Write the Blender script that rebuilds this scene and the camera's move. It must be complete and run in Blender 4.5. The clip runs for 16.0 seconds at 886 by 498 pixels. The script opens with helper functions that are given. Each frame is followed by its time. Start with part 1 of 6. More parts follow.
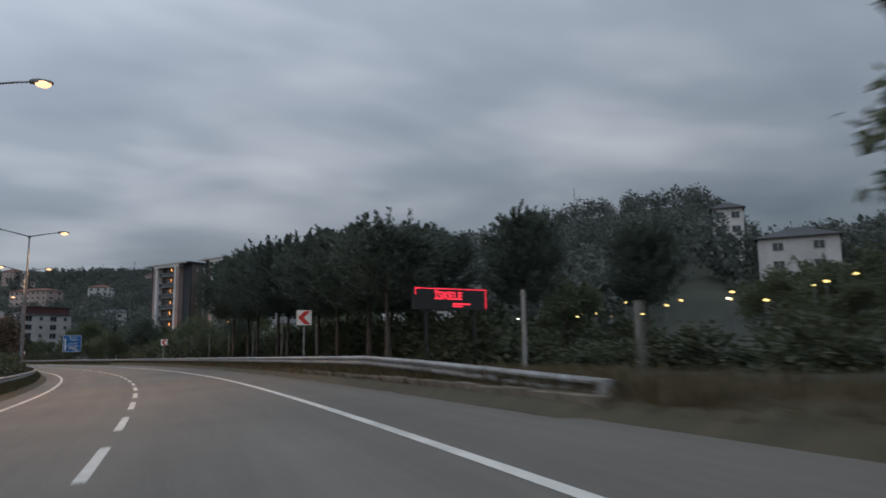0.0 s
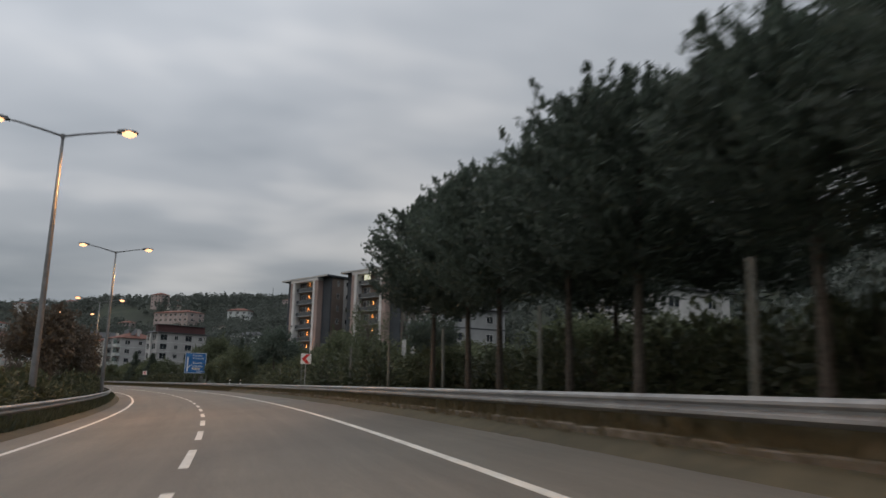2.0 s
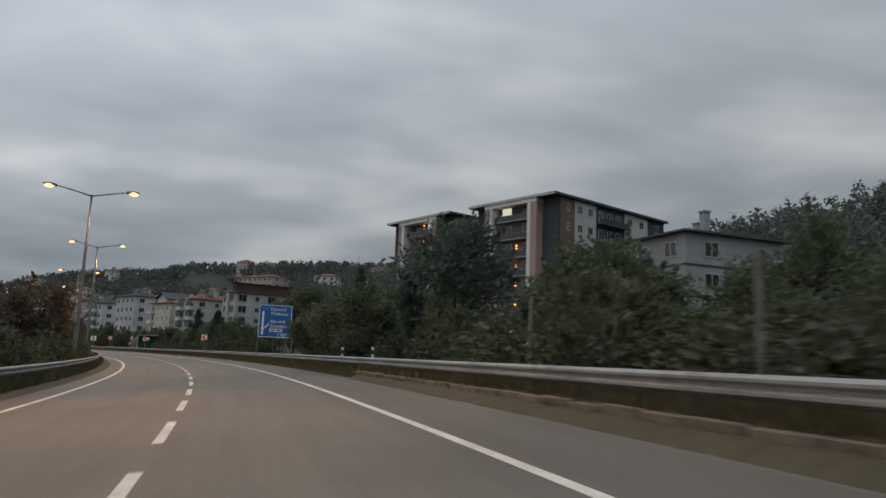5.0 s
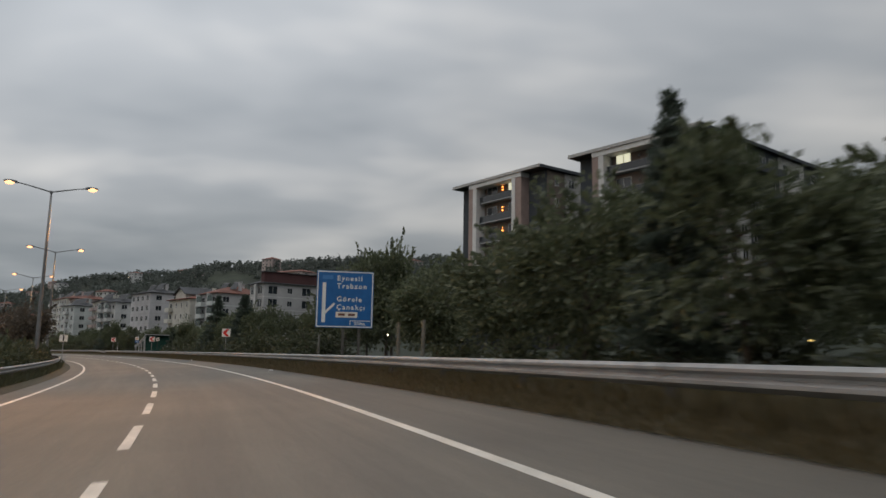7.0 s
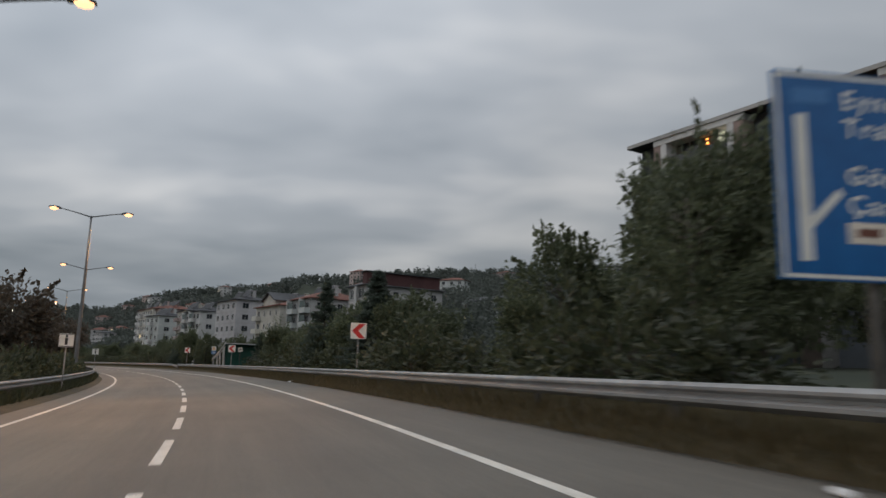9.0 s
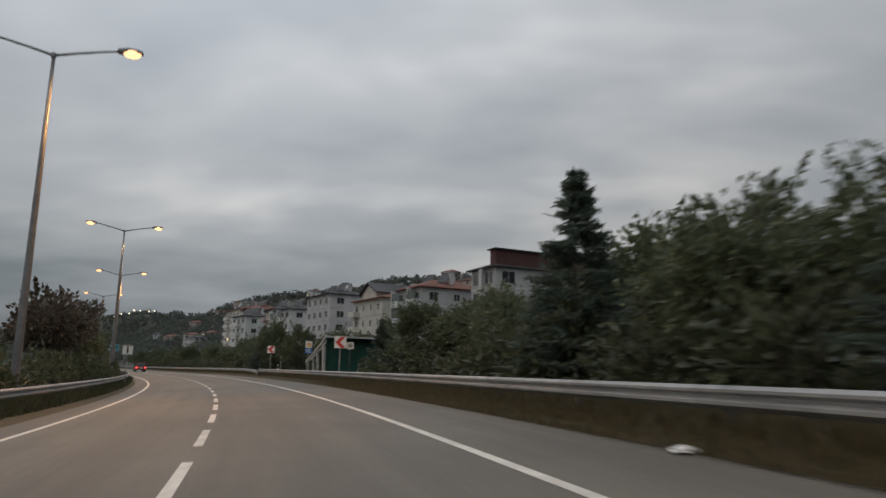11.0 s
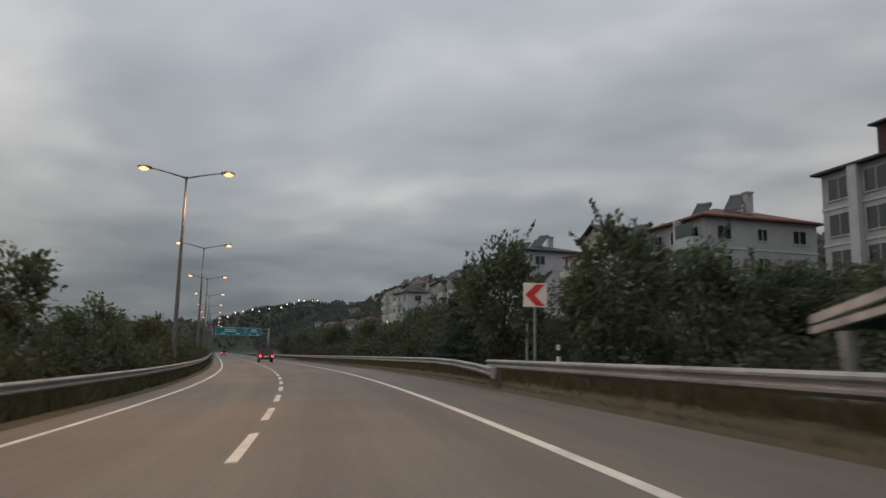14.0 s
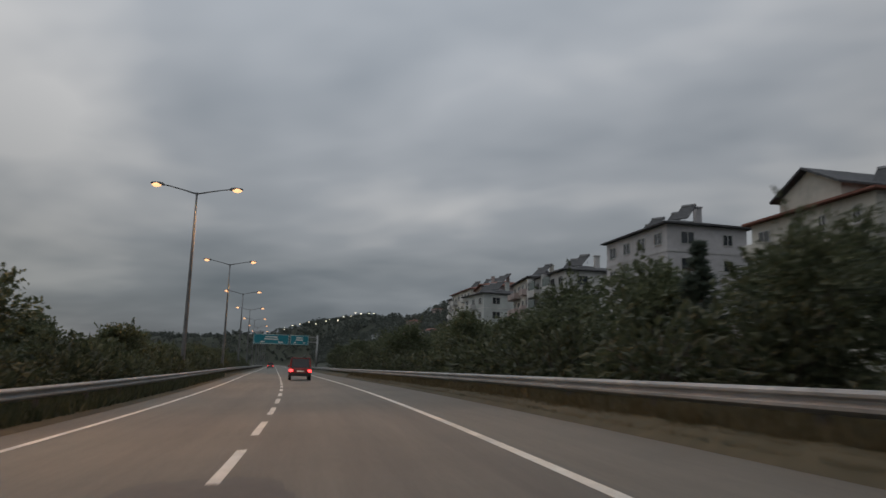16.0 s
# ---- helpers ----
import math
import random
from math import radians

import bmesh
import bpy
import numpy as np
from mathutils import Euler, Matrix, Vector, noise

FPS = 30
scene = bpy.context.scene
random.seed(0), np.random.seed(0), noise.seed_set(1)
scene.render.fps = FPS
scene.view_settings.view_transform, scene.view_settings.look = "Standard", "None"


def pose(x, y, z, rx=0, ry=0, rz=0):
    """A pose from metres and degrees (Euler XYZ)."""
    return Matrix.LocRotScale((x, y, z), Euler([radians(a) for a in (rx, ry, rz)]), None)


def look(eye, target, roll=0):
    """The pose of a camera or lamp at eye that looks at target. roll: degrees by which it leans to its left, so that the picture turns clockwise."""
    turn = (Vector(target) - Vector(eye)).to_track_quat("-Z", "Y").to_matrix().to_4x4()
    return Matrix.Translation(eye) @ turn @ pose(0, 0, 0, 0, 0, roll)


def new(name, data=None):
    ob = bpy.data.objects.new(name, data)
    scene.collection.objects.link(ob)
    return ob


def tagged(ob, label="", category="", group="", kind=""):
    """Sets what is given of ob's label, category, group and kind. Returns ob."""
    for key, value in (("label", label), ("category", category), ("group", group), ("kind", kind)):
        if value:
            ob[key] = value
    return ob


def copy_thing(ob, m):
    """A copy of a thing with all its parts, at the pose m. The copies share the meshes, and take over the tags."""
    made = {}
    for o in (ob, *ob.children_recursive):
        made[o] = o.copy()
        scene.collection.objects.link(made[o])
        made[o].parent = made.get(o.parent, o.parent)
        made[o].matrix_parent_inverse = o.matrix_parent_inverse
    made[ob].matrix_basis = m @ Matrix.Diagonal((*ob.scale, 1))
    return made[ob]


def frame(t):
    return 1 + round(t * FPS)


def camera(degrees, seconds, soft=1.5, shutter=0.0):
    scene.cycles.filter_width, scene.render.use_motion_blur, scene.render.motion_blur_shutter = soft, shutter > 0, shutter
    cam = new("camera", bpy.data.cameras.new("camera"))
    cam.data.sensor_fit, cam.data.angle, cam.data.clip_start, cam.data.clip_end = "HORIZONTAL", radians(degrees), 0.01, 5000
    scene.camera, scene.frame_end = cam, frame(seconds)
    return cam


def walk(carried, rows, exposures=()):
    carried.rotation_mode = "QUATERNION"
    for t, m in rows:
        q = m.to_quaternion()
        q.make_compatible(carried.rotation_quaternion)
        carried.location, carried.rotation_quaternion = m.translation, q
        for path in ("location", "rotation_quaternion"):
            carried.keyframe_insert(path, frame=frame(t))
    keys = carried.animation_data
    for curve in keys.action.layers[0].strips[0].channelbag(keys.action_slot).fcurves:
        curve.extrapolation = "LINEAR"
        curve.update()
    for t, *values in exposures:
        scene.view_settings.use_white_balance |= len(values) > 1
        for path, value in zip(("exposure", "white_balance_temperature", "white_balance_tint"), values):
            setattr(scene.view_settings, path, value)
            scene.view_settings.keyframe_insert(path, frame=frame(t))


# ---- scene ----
# A dual carriageway by the sea at dusk, curving left between a planted median and a wooded, built-up hillside.
cam = camera(62.84, 16.0, soft=1.5, shutter=0.4)
PATH = [
    (0.00, pose(0.000, 0.000, 1.142, 98.23, 0.84, -17.20)),
    (0.50, pose(-0.393, 8.937, 1.142, 100.72, 0.61, -14.39)),
    (1.00, pose(-0.974, 17.756, 1.142, 101.80, 0.32, -11.80)),
    (1.50, pose(-1.735, 26.455, 1.142, 101.54, -0.19, -9.68)),
    (2.00, pose(-2.668, 35.028, 1.142, 100.82, -1.16, -7.47)),
    (2.50, pose(-3.765, 43.474, 1.142, 100.33, -1.32, -5.87)),
    (3.00, pose(-5.020, 51.790, 1.142, 100.01, -1.53, -4.56)),
    (3.50, pose(-6.428, 59.972, 1.142, 100.02, -2.29, -3.20)),
    (4.00, pose(-7.983, 68.019, 1.142, 99.44, -2.43, -2.75)),
    (4.60, pose(-10.045, 77.545, 1.142, 98.87, -2.38, -1.95)),
    (5.25, pose(-12.525, 87.746, 1.142, 98.51, -2.00, -0.78)),
    (5.90, pose(-15.252, 97.816, 1.142, 98.34, -1.48, 0.24)),
    (6.50, pose(-17.986, 106.992, 1.142, 98.31, -1.10, 0.67)),
    (7.00, pose(-20.418, 114.546, 1.142, 98.32, -0.87, 0.71)),
    (7.50, pose(-22.990, 122.014, 1.142, 98.89, -0.78, 1.64)),
    (8.00, pose(-25.698, 129.394, 1.142, 99.41, -1.01, 3.51)),
    (8.50, pose(-28.559, 136.732, 1.142, 99.40, -1.27, 5.44)),
    (9.10, pose(-32.210, 145.536, 1.142, 99.53, -1.53, 7.34)),
    (9.75, pose(-36.424, 155.070, 1.142, 99.81, -1.69, 8.96)),
    (10.40, pose(-40.898, 164.597, 1.142, 99.94, -1.65, 10.90)),
    (11.00, pose(-45.260, 173.379, 1.142, 99.68, -1.40, 13.69)),
    (11.50, pose(-49.071, 180.683, 1.142, 99.24, -1.10, 16.78)),
    (12.00, pose(-53.048, 187.966, 1.142, 99.20, -1.09, 19.28)),
    (12.50, pose(-57.160, 195.166, 1.142, 99.13, -1.24, 21.28)),
    (13.00, pose(-61.381, 202.231, 1.142, 98.87, -1.16, 23.66)),
    (13.50, pose(-65.713, 209.157, 1.142, 98.62, -1.07, 25.30)),
    (14.00, pose(-70.153, 215.941, 1.142, 98.41, -1.20, 25.73)),
    (14.50, pose(-74.700, 222.579, 1.142, 98.47, -1.13, 26.52)),
    (15.00, pose(-79.351, 229.071, 1.142, 98.35, -1.84, 27.25)),
    (15.50, pose(-84.099, 235.415, 1.142, 98.77, -2.07, 28.25)),
    (16.00, pose(-88.940, 241.611, 1.142, 99.40, -1.63, 30.08)),
]
walk(cam, PATH, [(0.0, -0.08, 5950, 10), (0.5, -0.22, 6250, 8), (1.0, -0.16, 6380, 8), (1.5, 0.0, 6450, 10), (2.5, 0.08, 6700, 11), (3.0, 0.05, 6650, 11), (3.5, 0.0, 6300, 9), (4.0, -0.02, 6300, 8.5), (7.0, 0.05, 6750, 10), (8.5, -0.02, 6500, 10),
                 (11.0, 0.0, 6750, 10), (12.5, -0.1, 6600, 10), (13.5, -0.14, 6650, 10), (15.0, -0.1, 6800, 10), (15.5, -0.15, 6700, 10), (16.0, -0.42, 6550, 10)])

# ---- world, sun, large lights ----
world = bpy.data.worlds.new("world")
scene.world = world
world.use_nodes = True


def wire(tree, kind, **inputs):
    """A node with its inputs set: values, or sockets to link from."""
    node = tree.nodes.new(kind)
    for key, value in inputs.items():
        name = key.replace("_", " ")
        socket = node.inputs[int(key[1:])] if key[0] == "i" and key[1:].isdigit() else node.inputs[name]
        if isinstance(value, bpy.types.NodeSocket):
            tree.links.new(value, socket)
        else:
            socket.default_value = value
    return node


def math_node(tree, op, a, b=0.0):
    node = wire(tree, "ShaderNodeMath", i0=a, i1=b)
    node.operation = op
    return node.outputs[0]


def ramp(tree, fac, stops):
    node = wire(tree, "ShaderNodeValToRGB", Fac=fac)
    els = node.color_ramp.elements
    while len(els) < len(stops):
        els.new(0.5)
    for el, (pos, col) in zip(els, stops):
        el.position, el.color = pos, (*col, 1)
    return node.outputs["Color"]


def build_sky():
    tree = world.node_tree
    tree.nodes.clear()
    coord = tree.nodes.new("ShaderNodeTexCoord").outputs["Generated"]
    xyz = wire(tree, "ShaderNodeSeparateXYZ", Vector=coord)
    up = math_node(tree, "MAXIMUM", xyz.outputs[2], 0.0)
    lift = math_node(tree, "ADD", up, 0.16)
    px = math_node(tree, "DIVIDE", xyz.outputs[0], lift)
    py = math_node(tree, "DIVIDE", xyz.outputs[1], lift)
    plane = wire(tree, "ShaderNodeCombineXYZ", X=px, Y=math_node(tree, "MULTIPLY", py, 1.25), Z=0.0).outputs[0]
    big = wire(tree, "ShaderNodeTexNoise", Vector=plane, Scale=0.42, Detail=4.0, Roughness=0.50, Distortion=0.35).outputs[0]
    fine = wire(tree, "ShaderNodeTexNoise", Vector=plane, Scale=1.3, Detail=3.0, Roughness=0.45, Distortion=0.2).outputs[0]
    both = math_node(tree, "ADD", math_node(tree, "MULTIPLY", big, 0.68), math_node(tree, "MULTIPLY", fine, 0.32))
    cloud = ramp(tree, both, [(0.355, (0.152, 0.176, 0.206)), (0.50, (0.28, 0.30, 0.328)), (0.61, (0.48, 0.483, 0.49))])
    # an overcast sky is about three times as bright overhead as at the horizon
    grade = math_node(tree, "ADD", math_node(tree, "MULTIPLY", up, 1.95), 0.50)
    # a thicker, bluer bank of cloud low on the horizon
    low = math_node(tree, "MAXIMUM", math_node(tree, "SUBTRACT", 1.0, math_node(tree, "MULTIPLY", up, 7.5)), 0.0)
    red, green, blue = (math_node(tree, "MULTIPLY", grade, math_node(tree, "SUBTRACT", 1.0, math_node(tree, "MULTIPLY", low, k))) for k in (0.36, 0.26, 0.14))
    shade = wire(tree, "ShaderNodeVectorMath", i0=cloud, i1=wire(tree, "ShaderNodeCombineXYZ", X=red, Y=green, Z=blue).outputs[0])
    shade.operation = "MULTIPLY"
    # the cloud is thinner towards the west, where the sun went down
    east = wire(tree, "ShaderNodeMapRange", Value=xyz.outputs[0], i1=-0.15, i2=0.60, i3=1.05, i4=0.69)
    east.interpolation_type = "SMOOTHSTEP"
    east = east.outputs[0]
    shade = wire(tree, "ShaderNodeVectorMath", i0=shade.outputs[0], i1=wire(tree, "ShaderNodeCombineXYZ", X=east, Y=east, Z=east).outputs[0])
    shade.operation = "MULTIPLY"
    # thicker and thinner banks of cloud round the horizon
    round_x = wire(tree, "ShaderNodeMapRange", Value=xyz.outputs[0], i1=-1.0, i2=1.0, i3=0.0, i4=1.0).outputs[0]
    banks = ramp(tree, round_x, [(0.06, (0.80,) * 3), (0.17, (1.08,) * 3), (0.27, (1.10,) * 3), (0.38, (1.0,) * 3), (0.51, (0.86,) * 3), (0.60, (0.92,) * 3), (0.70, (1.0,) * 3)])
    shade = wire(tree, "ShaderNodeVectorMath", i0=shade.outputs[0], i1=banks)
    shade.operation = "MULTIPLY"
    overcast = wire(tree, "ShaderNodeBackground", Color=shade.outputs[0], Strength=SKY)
    air = tree.nodes.new("ShaderNodeTexSky")
    air.sky_type, air.sun_disc = "NISHITA", False
    air.sun_elevation, air.sun_rotation = radians(6), radians(SUN_TURN)
    clear = wire(tree, "ShaderNodeBackground", Color=air.outputs[0], Strength=0.012)
    total = wire(tree, "ShaderNodeAddShader", i0=overcast.outputs[0], i1=clear.outputs[0])
    tree.links.new(total.outputs[0], tree.nodes.new("ShaderNodeOutputWorld").inputs["Surface"])


SKY, SUN_TURN = 1.30, 250
build_sky()
sun = new("sun", bpy.data.lights.new("sun", "SUN"))
sun.data.energy, sun.data.angle, sun.data.color = 0.25, radians(60), (1.0, 0.95, 0.9)
sun.matrix_world = look((0, 0, 100), (40, 30, 0))
LAMP_POWER = 3300.0
SODIUM = (1.0, 0.45, 0.13)


# ---- materials ----
def surface(name, low, high, scale=4.0, rough=0.8, bump=0.15, metal=0.0, stain=0.25, stain_scale=0.35, vary=0.0, grain_detail=6.0, coords="Object", spec=0.5):
    """Two colours mixed by a fine grain, large stains over them, relief from the grain."""
    m = bpy.data.materials.new(name)
    m.use_nodes = True
    tree = m.node_tree
    shader = tree.nodes["Principled BSDF"]
    at = tree.nodes.new("ShaderNodeTexCoord").outputs[coords]
    grain = wire(tree, "ShaderNodeTexNoise", Vector=at, Scale=scale, Detail=grain_detail, Roughness=0.62).outputs[0]
    blot = wire(tree, "ShaderNodeTexNoise", Vector=at, Scale=stain_scale, Detail=4.0, Roughness=0.6).outputs[0]
    colour = ramp(tree, grain, [(0.32, low), (0.68, high)])
    dark = ramp(tree, blot, [(0.35, (1 - stain,) * 3), (0.62, (1, 1, 1))])
    mix = wire(tree, "ShaderNodeMix", i0=1.0, i6=colour, i7=dark)
    mix.data_type, mix.blend_type = "RGBA", "MULTIPLY"
    out = mix.outputs[2]
    if vary:
        chance = tree.nodes.new("ShaderNodeObjectInfo").outputs["Random"]
        hsv = wire(tree, "ShaderNodeHueSaturation", Color=out, Value=math_node(tree, "ADD", math_node(tree, "MULTIPLY", chance, vary), 1 - vary / 2))
        out = hsv.outputs[0]
    tree.links.new(out, shader.inputs["Base Color"])
    shader.inputs["Roughness"].default_value = rough
    shader.inputs["Metallic"].default_value = metal
    shader.inputs["Specular IOR Level"].default_value = spec
    if bump:
        b = wire(tree, "ShaderNodeBump", Strength=bump, Distance=0.05, Height=grain)
        tree.links.new(b.outputs[0], shader.inputs["Normal"])
    return m


def leaf_material(name, low, high, vary=0.35):
    """Foliage: colour varies from leaf to leaf and from tree to tree; thin enough to let some light through."""
    m = bpy.data.materials.new(name)
    m.use_nodes = True
    tree = m.node_tree
    shader = tree.nodes["Principled BSDF"]
    island = tree.nodes.new("ShaderNodeNewGeometry").outputs["Random Per Island"]
    chance = tree.nodes.new("ShaderNodeObjectInfo").outputs["Random"]
    colour = ramp(tree, island, [(0.0, low), (1.0, high)])
    hsv = wire(tree, "ShaderNodeHueSaturation", Color=colour, Value=math_node(tree, "ADD", math_node(tree, "MULTIPLY", chance, vary), 1 - vary / 2))
    tree.links.new(hsv.outputs[0], shader.inputs["Base Color"])
    shader.inputs["Roughness"].default_value = 0.55
    shader.inputs["Specular IOR Level"].default_value = 0.6
    thin = wire(tree, "ShaderNodeBsdfTranslucent", Color=hsv.outputs[0])
    blend = wire(tree, "ShaderNodeMixShader", i0=0.45, i1=shader.outputs[0], i2=thin.outputs[0])
    tree.links.new(blend.outputs[0], tree.nodes["Material Output"].inputs["Surface"])
    return m


def glowing(name, colour, strength):
    m = bpy.data.materials.new(name)
    m.use_nodes = True
    shader = m.node_tree.nodes["Principled BSDF"]
    shader.inputs["Base Color"].default_value = (*colour, 1)
    shader.inputs["Emission Color"].default_value = (*colour, 1)
    shader.inputs["Emission Strength"].default_value = strength
    return m


def glass_pane(name, tint, rough=0.12):
    m = surface(name, tint, tuple(c * 1.3 for c in tint), 0.6, rough, 0.0, 0.0, 0.2, 0.2, vary=0.5, spec=0.8)
    return m


def asphalt():
    """Worn asphalt: grain, broad stains, and faint tracks drawn out along the lanes."""
    m = surface("asphalt", (0.117, 0.108, 0.090), (0.172, 0.159, 0.134), 22, 0.72, 0.25, 0, 0.20, 0.16)
    tree = m.node_tree
    shader = tree.nodes["Principled BSDF"]
    lane = tree.nodes.new("ShaderNodeTexCoord").outputs["UV"]
    far = wire(tree, "ShaderNodeVectorMath", i0=lane, i1=(0.035, 1.15, 1.0))
    near = wire(tree, "ShaderNodeVectorMath", i0=lane, i1=(0.25, 5.0, 1.0))
    far.operation = near.operation = "MULTIPLY"
    tracks = wire(tree, "ShaderNodeTexNoise", Vector=far.outputs[0], Scale=1.0, Detail=3.0, Roughness=0.55).outputs[0]
    streak = wire(tree, "ShaderNodeTexNoise", Vector=near.outputs[0], Scale=1.0, Detail=4.0, Roughness=0.6).outputs[0]
    tone = ramp(tree, math_node(tree, "ADD", math_node(tree, "MULTIPLY", tracks, 0.65), math_node(tree, "MULTIPLY", streak, 0.35)), [(0.36, (0.78, 0.77, 0.76)), (0.62, (1.06, 1.05, 1.02))])
    mix = wire(tree, "ShaderNodeMix", i0=1.0, i6=shader.inputs["Base Color"].links[0].from_socket, i7=tone)
    mix.data_type, mix.blend_type = "RGBA", "MULTIPLY"
    tree.links.new(mix.outputs[2], shader.inputs["Base Color"])
    return m


ASPHALT = asphalt()
STAIN = surface("oil_stain", (0.040, 0.036, 0.030), (0.062, 0.055, 0.046), 7, 0.6, 0.1, 0, 0.2, 0.9)
PAINT = surface("road_paint", (0.52, 0.50, 0.44), (0.74, 0.72, 0.66), 9, 0.6, 0.1, 0, 0.25, 0.8)
EARTH = surface("verge_earth", (0.048, 0.043, 0.024), (0.080, 0.068, 0.039), 2.2, 0.95, 0.3, 0, 0.25, 0.12)
GRASS = leaf_material("grass_blades", (0.080, 0.068, 0.034), (0.150, 0.118, 0.062), 0.0)
STEEL = surface("galvanised_steel", (0.26, 0.262, 0.258), (0.39, 0.392, 0.388), 6, 0.55, 0.05, 0.6, 0.2, 0.7, vary=0.1)
POST_STEEL = surface("weathered_post_steel", (0.085, 0.080, 0.072), (0.15, 0.14, 0.125), 6, 0.7, 0.1, 0.3, 0.3, 0.8, vary=0.2)
POLE_STEEL = surface("painted_pole", (0.15, 0.155, 0.16), (0.22, 0.225, 0.23), 5, 0.5, 0.05, 0.4, 0.2, 0.8)
# darker copy of the concrete: the shade on the rail posts is in its colour
SHADED_CONCRETE = surface("shaded_concrete", (0.085, 0.088, 0.070), (0.22, 0.215, 0.19), 5, 0.9, 0.25, 0, 0.3, 0.5, vary=0.2)
CONCRETE = surface("concrete", (0.27, 0.265, 0.25), (0.40, 0.39, 0.37), 7, 0.9, 0.25, 0, 0.3, 0.5, vary=0.2)
WHITE = surface("white_paint", (0.66, 0.66, 0.65), (0.78, 0.78, 0.77), 5, 0.5, 0.05, 0, 0.15, 0.6)
STAINED_WHITE = surface("stained_white_paint", (0.36, 0.36, 0.34), (0.56, 0.56, 0.54), 3.0, 0.6, 0.08, 0, 0.45, 1.1)
SIGN_WHITE = surface("sign_white", (0.74, 0.73, 0.68), (0.82, 0.81, 0.76), 5, 0.4, 0.0, 0, 0.1, 1.5)
SIGN_RED = surface("sign_red", (0.55, 0.035, 0.03), (0.66, 0.05, 0.04), 5, 0.4, 0.0, 0, 0.12, 1.5)
SIGN_BLUE = surface("sign_blue", (0.010, 0.115, 0.33), (0.014, 0.135, 0.38), 3, 0.35, 0.0, 0, 0.12, 0.8)
SIGN_TEAL = surface("sign_teal", (0.015, 0.20, 0.25), (0.02, 0.24, 0.30), 3, 0.35, 0.0, 0, 0.12, 0.8)
SIGN_BLACK = surface("sign_black", (0.02, 0.02, 0.02), (0.03, 0.03, 0.03), 5, 0.5, 0.0, 0, 0.1, 1)
SIGN_PALE = surface("sign_pale_blue", (0.05, 0.19, 0.44), (0.06, 0.21, 0.48), 5, 0.4, 0.0, 0, 0.1, 1)
SIGN_CREAM = surface("sign_cream", (0.74, 0.66, 0.56), (0.80, 0.73, 0.63), 5, 0.4, 0.0, 0, 0.1, 1)
SIGN_ORANGE = surface("sign_orange", (0.75, 0.40, 0.18), (0.82, 0.50, 0.26), 5, 0.4, 0.0, 0, 0.1, 1)
BARK = surface("bark", (0.055, 0.045, 0.036), (0.13, 0.11, 0.09), 9, 0.95, 0.8, 0, 0.3, 1.2, vary=0.3)
NEEDLES = leaf_material("conifer_needles", (0.070, 0.092, 0.074), (0.120, 0.150, 0.115), 0.2)
LEAVES = leaf_material("broad_leaves", (0.066, 0.084, 0.046), (0.148, 0.162, 0.088), 0.32)
HEDGE = leaf_material("hedge_leaves", (0.04, 0.052, 0.028), (0.1, 0.108, 0.058))
RUSSET = leaf_material("russet_leaves", (0.072, 0.058, 0.044), (0.125, 0.098, 0.070))
# far woods: leaf colour lifted and made bluer to stand in for distance haze
HAZY_FOREST = leaf_material("hazy_forest_leaves", (0.078, 0.092, 0.082), (0.108, 0.124, 0.105), 0.0)
HILL = surface("hillside", (0.018, 0.026, 0.016), (0.040, 0.048, 0.027), 0.12, 0.95, 0.3, 0, 0.4, 0.02)
GREEN_GLASS = glass_pane("green_balcony_glass", (0.014, 0.040, 0.036))
GREEN_SHEET = surface("green_metal_sheet", (0.010, 0.068, 0.050), (0.014, 0.088, 0.064), 3, 0.45, 0.05, 0.1, 0.2, 0.6)
WINDOW = glass_pane("window_glass", (0.022, 0.027, 0.033))
LIT = glowing("lit_window", (1.0, 0.78, 0.42), 1.1)
LIT_COOL = glowing("lit_window_cool", (0.95, 0.95, 0.72), 0.62)
WARM_GLOW = glowing("wall_lamp_glow", (1.0, 0.34, 0.07), 5.0)
LAMP_GLOW = glowing("sodium_lamp_glow", (1.0, 0.50, 0.24), 2.2)
LED_RED = glowing("red_led", (1.0, 0.035, 0.06), 1.4)
TAIL_RED = glowing("tail_lamp_glow", (1.0, 0.05, 0.05), 5.0)
HEAD_WHITE = glowing("head_lamp_glow", (1.0, 0.95, 0.85), 14.0)
FAR_LIGHT = glowing("far_lamp_glow", (1.0, 0.86, 0.62), 5.0)
GARDEN_LIGHT = glowing("garden_lamp_glow", (1.0, 0.66, 0.20), 3.0)
KERB = surface("weathered_kerb", (0.115, 0.095, 0.072), (0.20, 0.17, 0.135), 8, 0.9, 0.3, 0, 0.35, 0.9, vary=0.3)
FRAME_WHITE = surface("window_frame_white", (0.40, 0.40, 0.39), (0.50, 0.50, 0.49), 5, 0.5, 0.0, 0, 0.1, 1)
TILE_RED = surface("roof_tiles", (0.15, 0.060, 0.042), (0.25, 0.105, 0.075), 3.0, 0.85, 0.5, 0, 0.35, 0.3, vary=0.25)
ROOF_DARK = surface("dark_roof", (0.045, 0.047, 0.052), (0.085, 0.087, 0.092), 2.5, 0.8, 0.2, 0, 0.3, 0.3, vary=0.2)
CAR_RED = surface("red_car_paint", (0.15, 0.012, 0.012), (0.18, 0.016, 0.015), 3, 0.3, 0.0, 0.1, 0.08, 0.6)
CAR_WHITE = surface("white_car_paint", (0.5, 0.5, 0.5), (0.6, 0.6, 0.6), 3, 0.3, 0.0, 0.1, 0.08, 0.6)
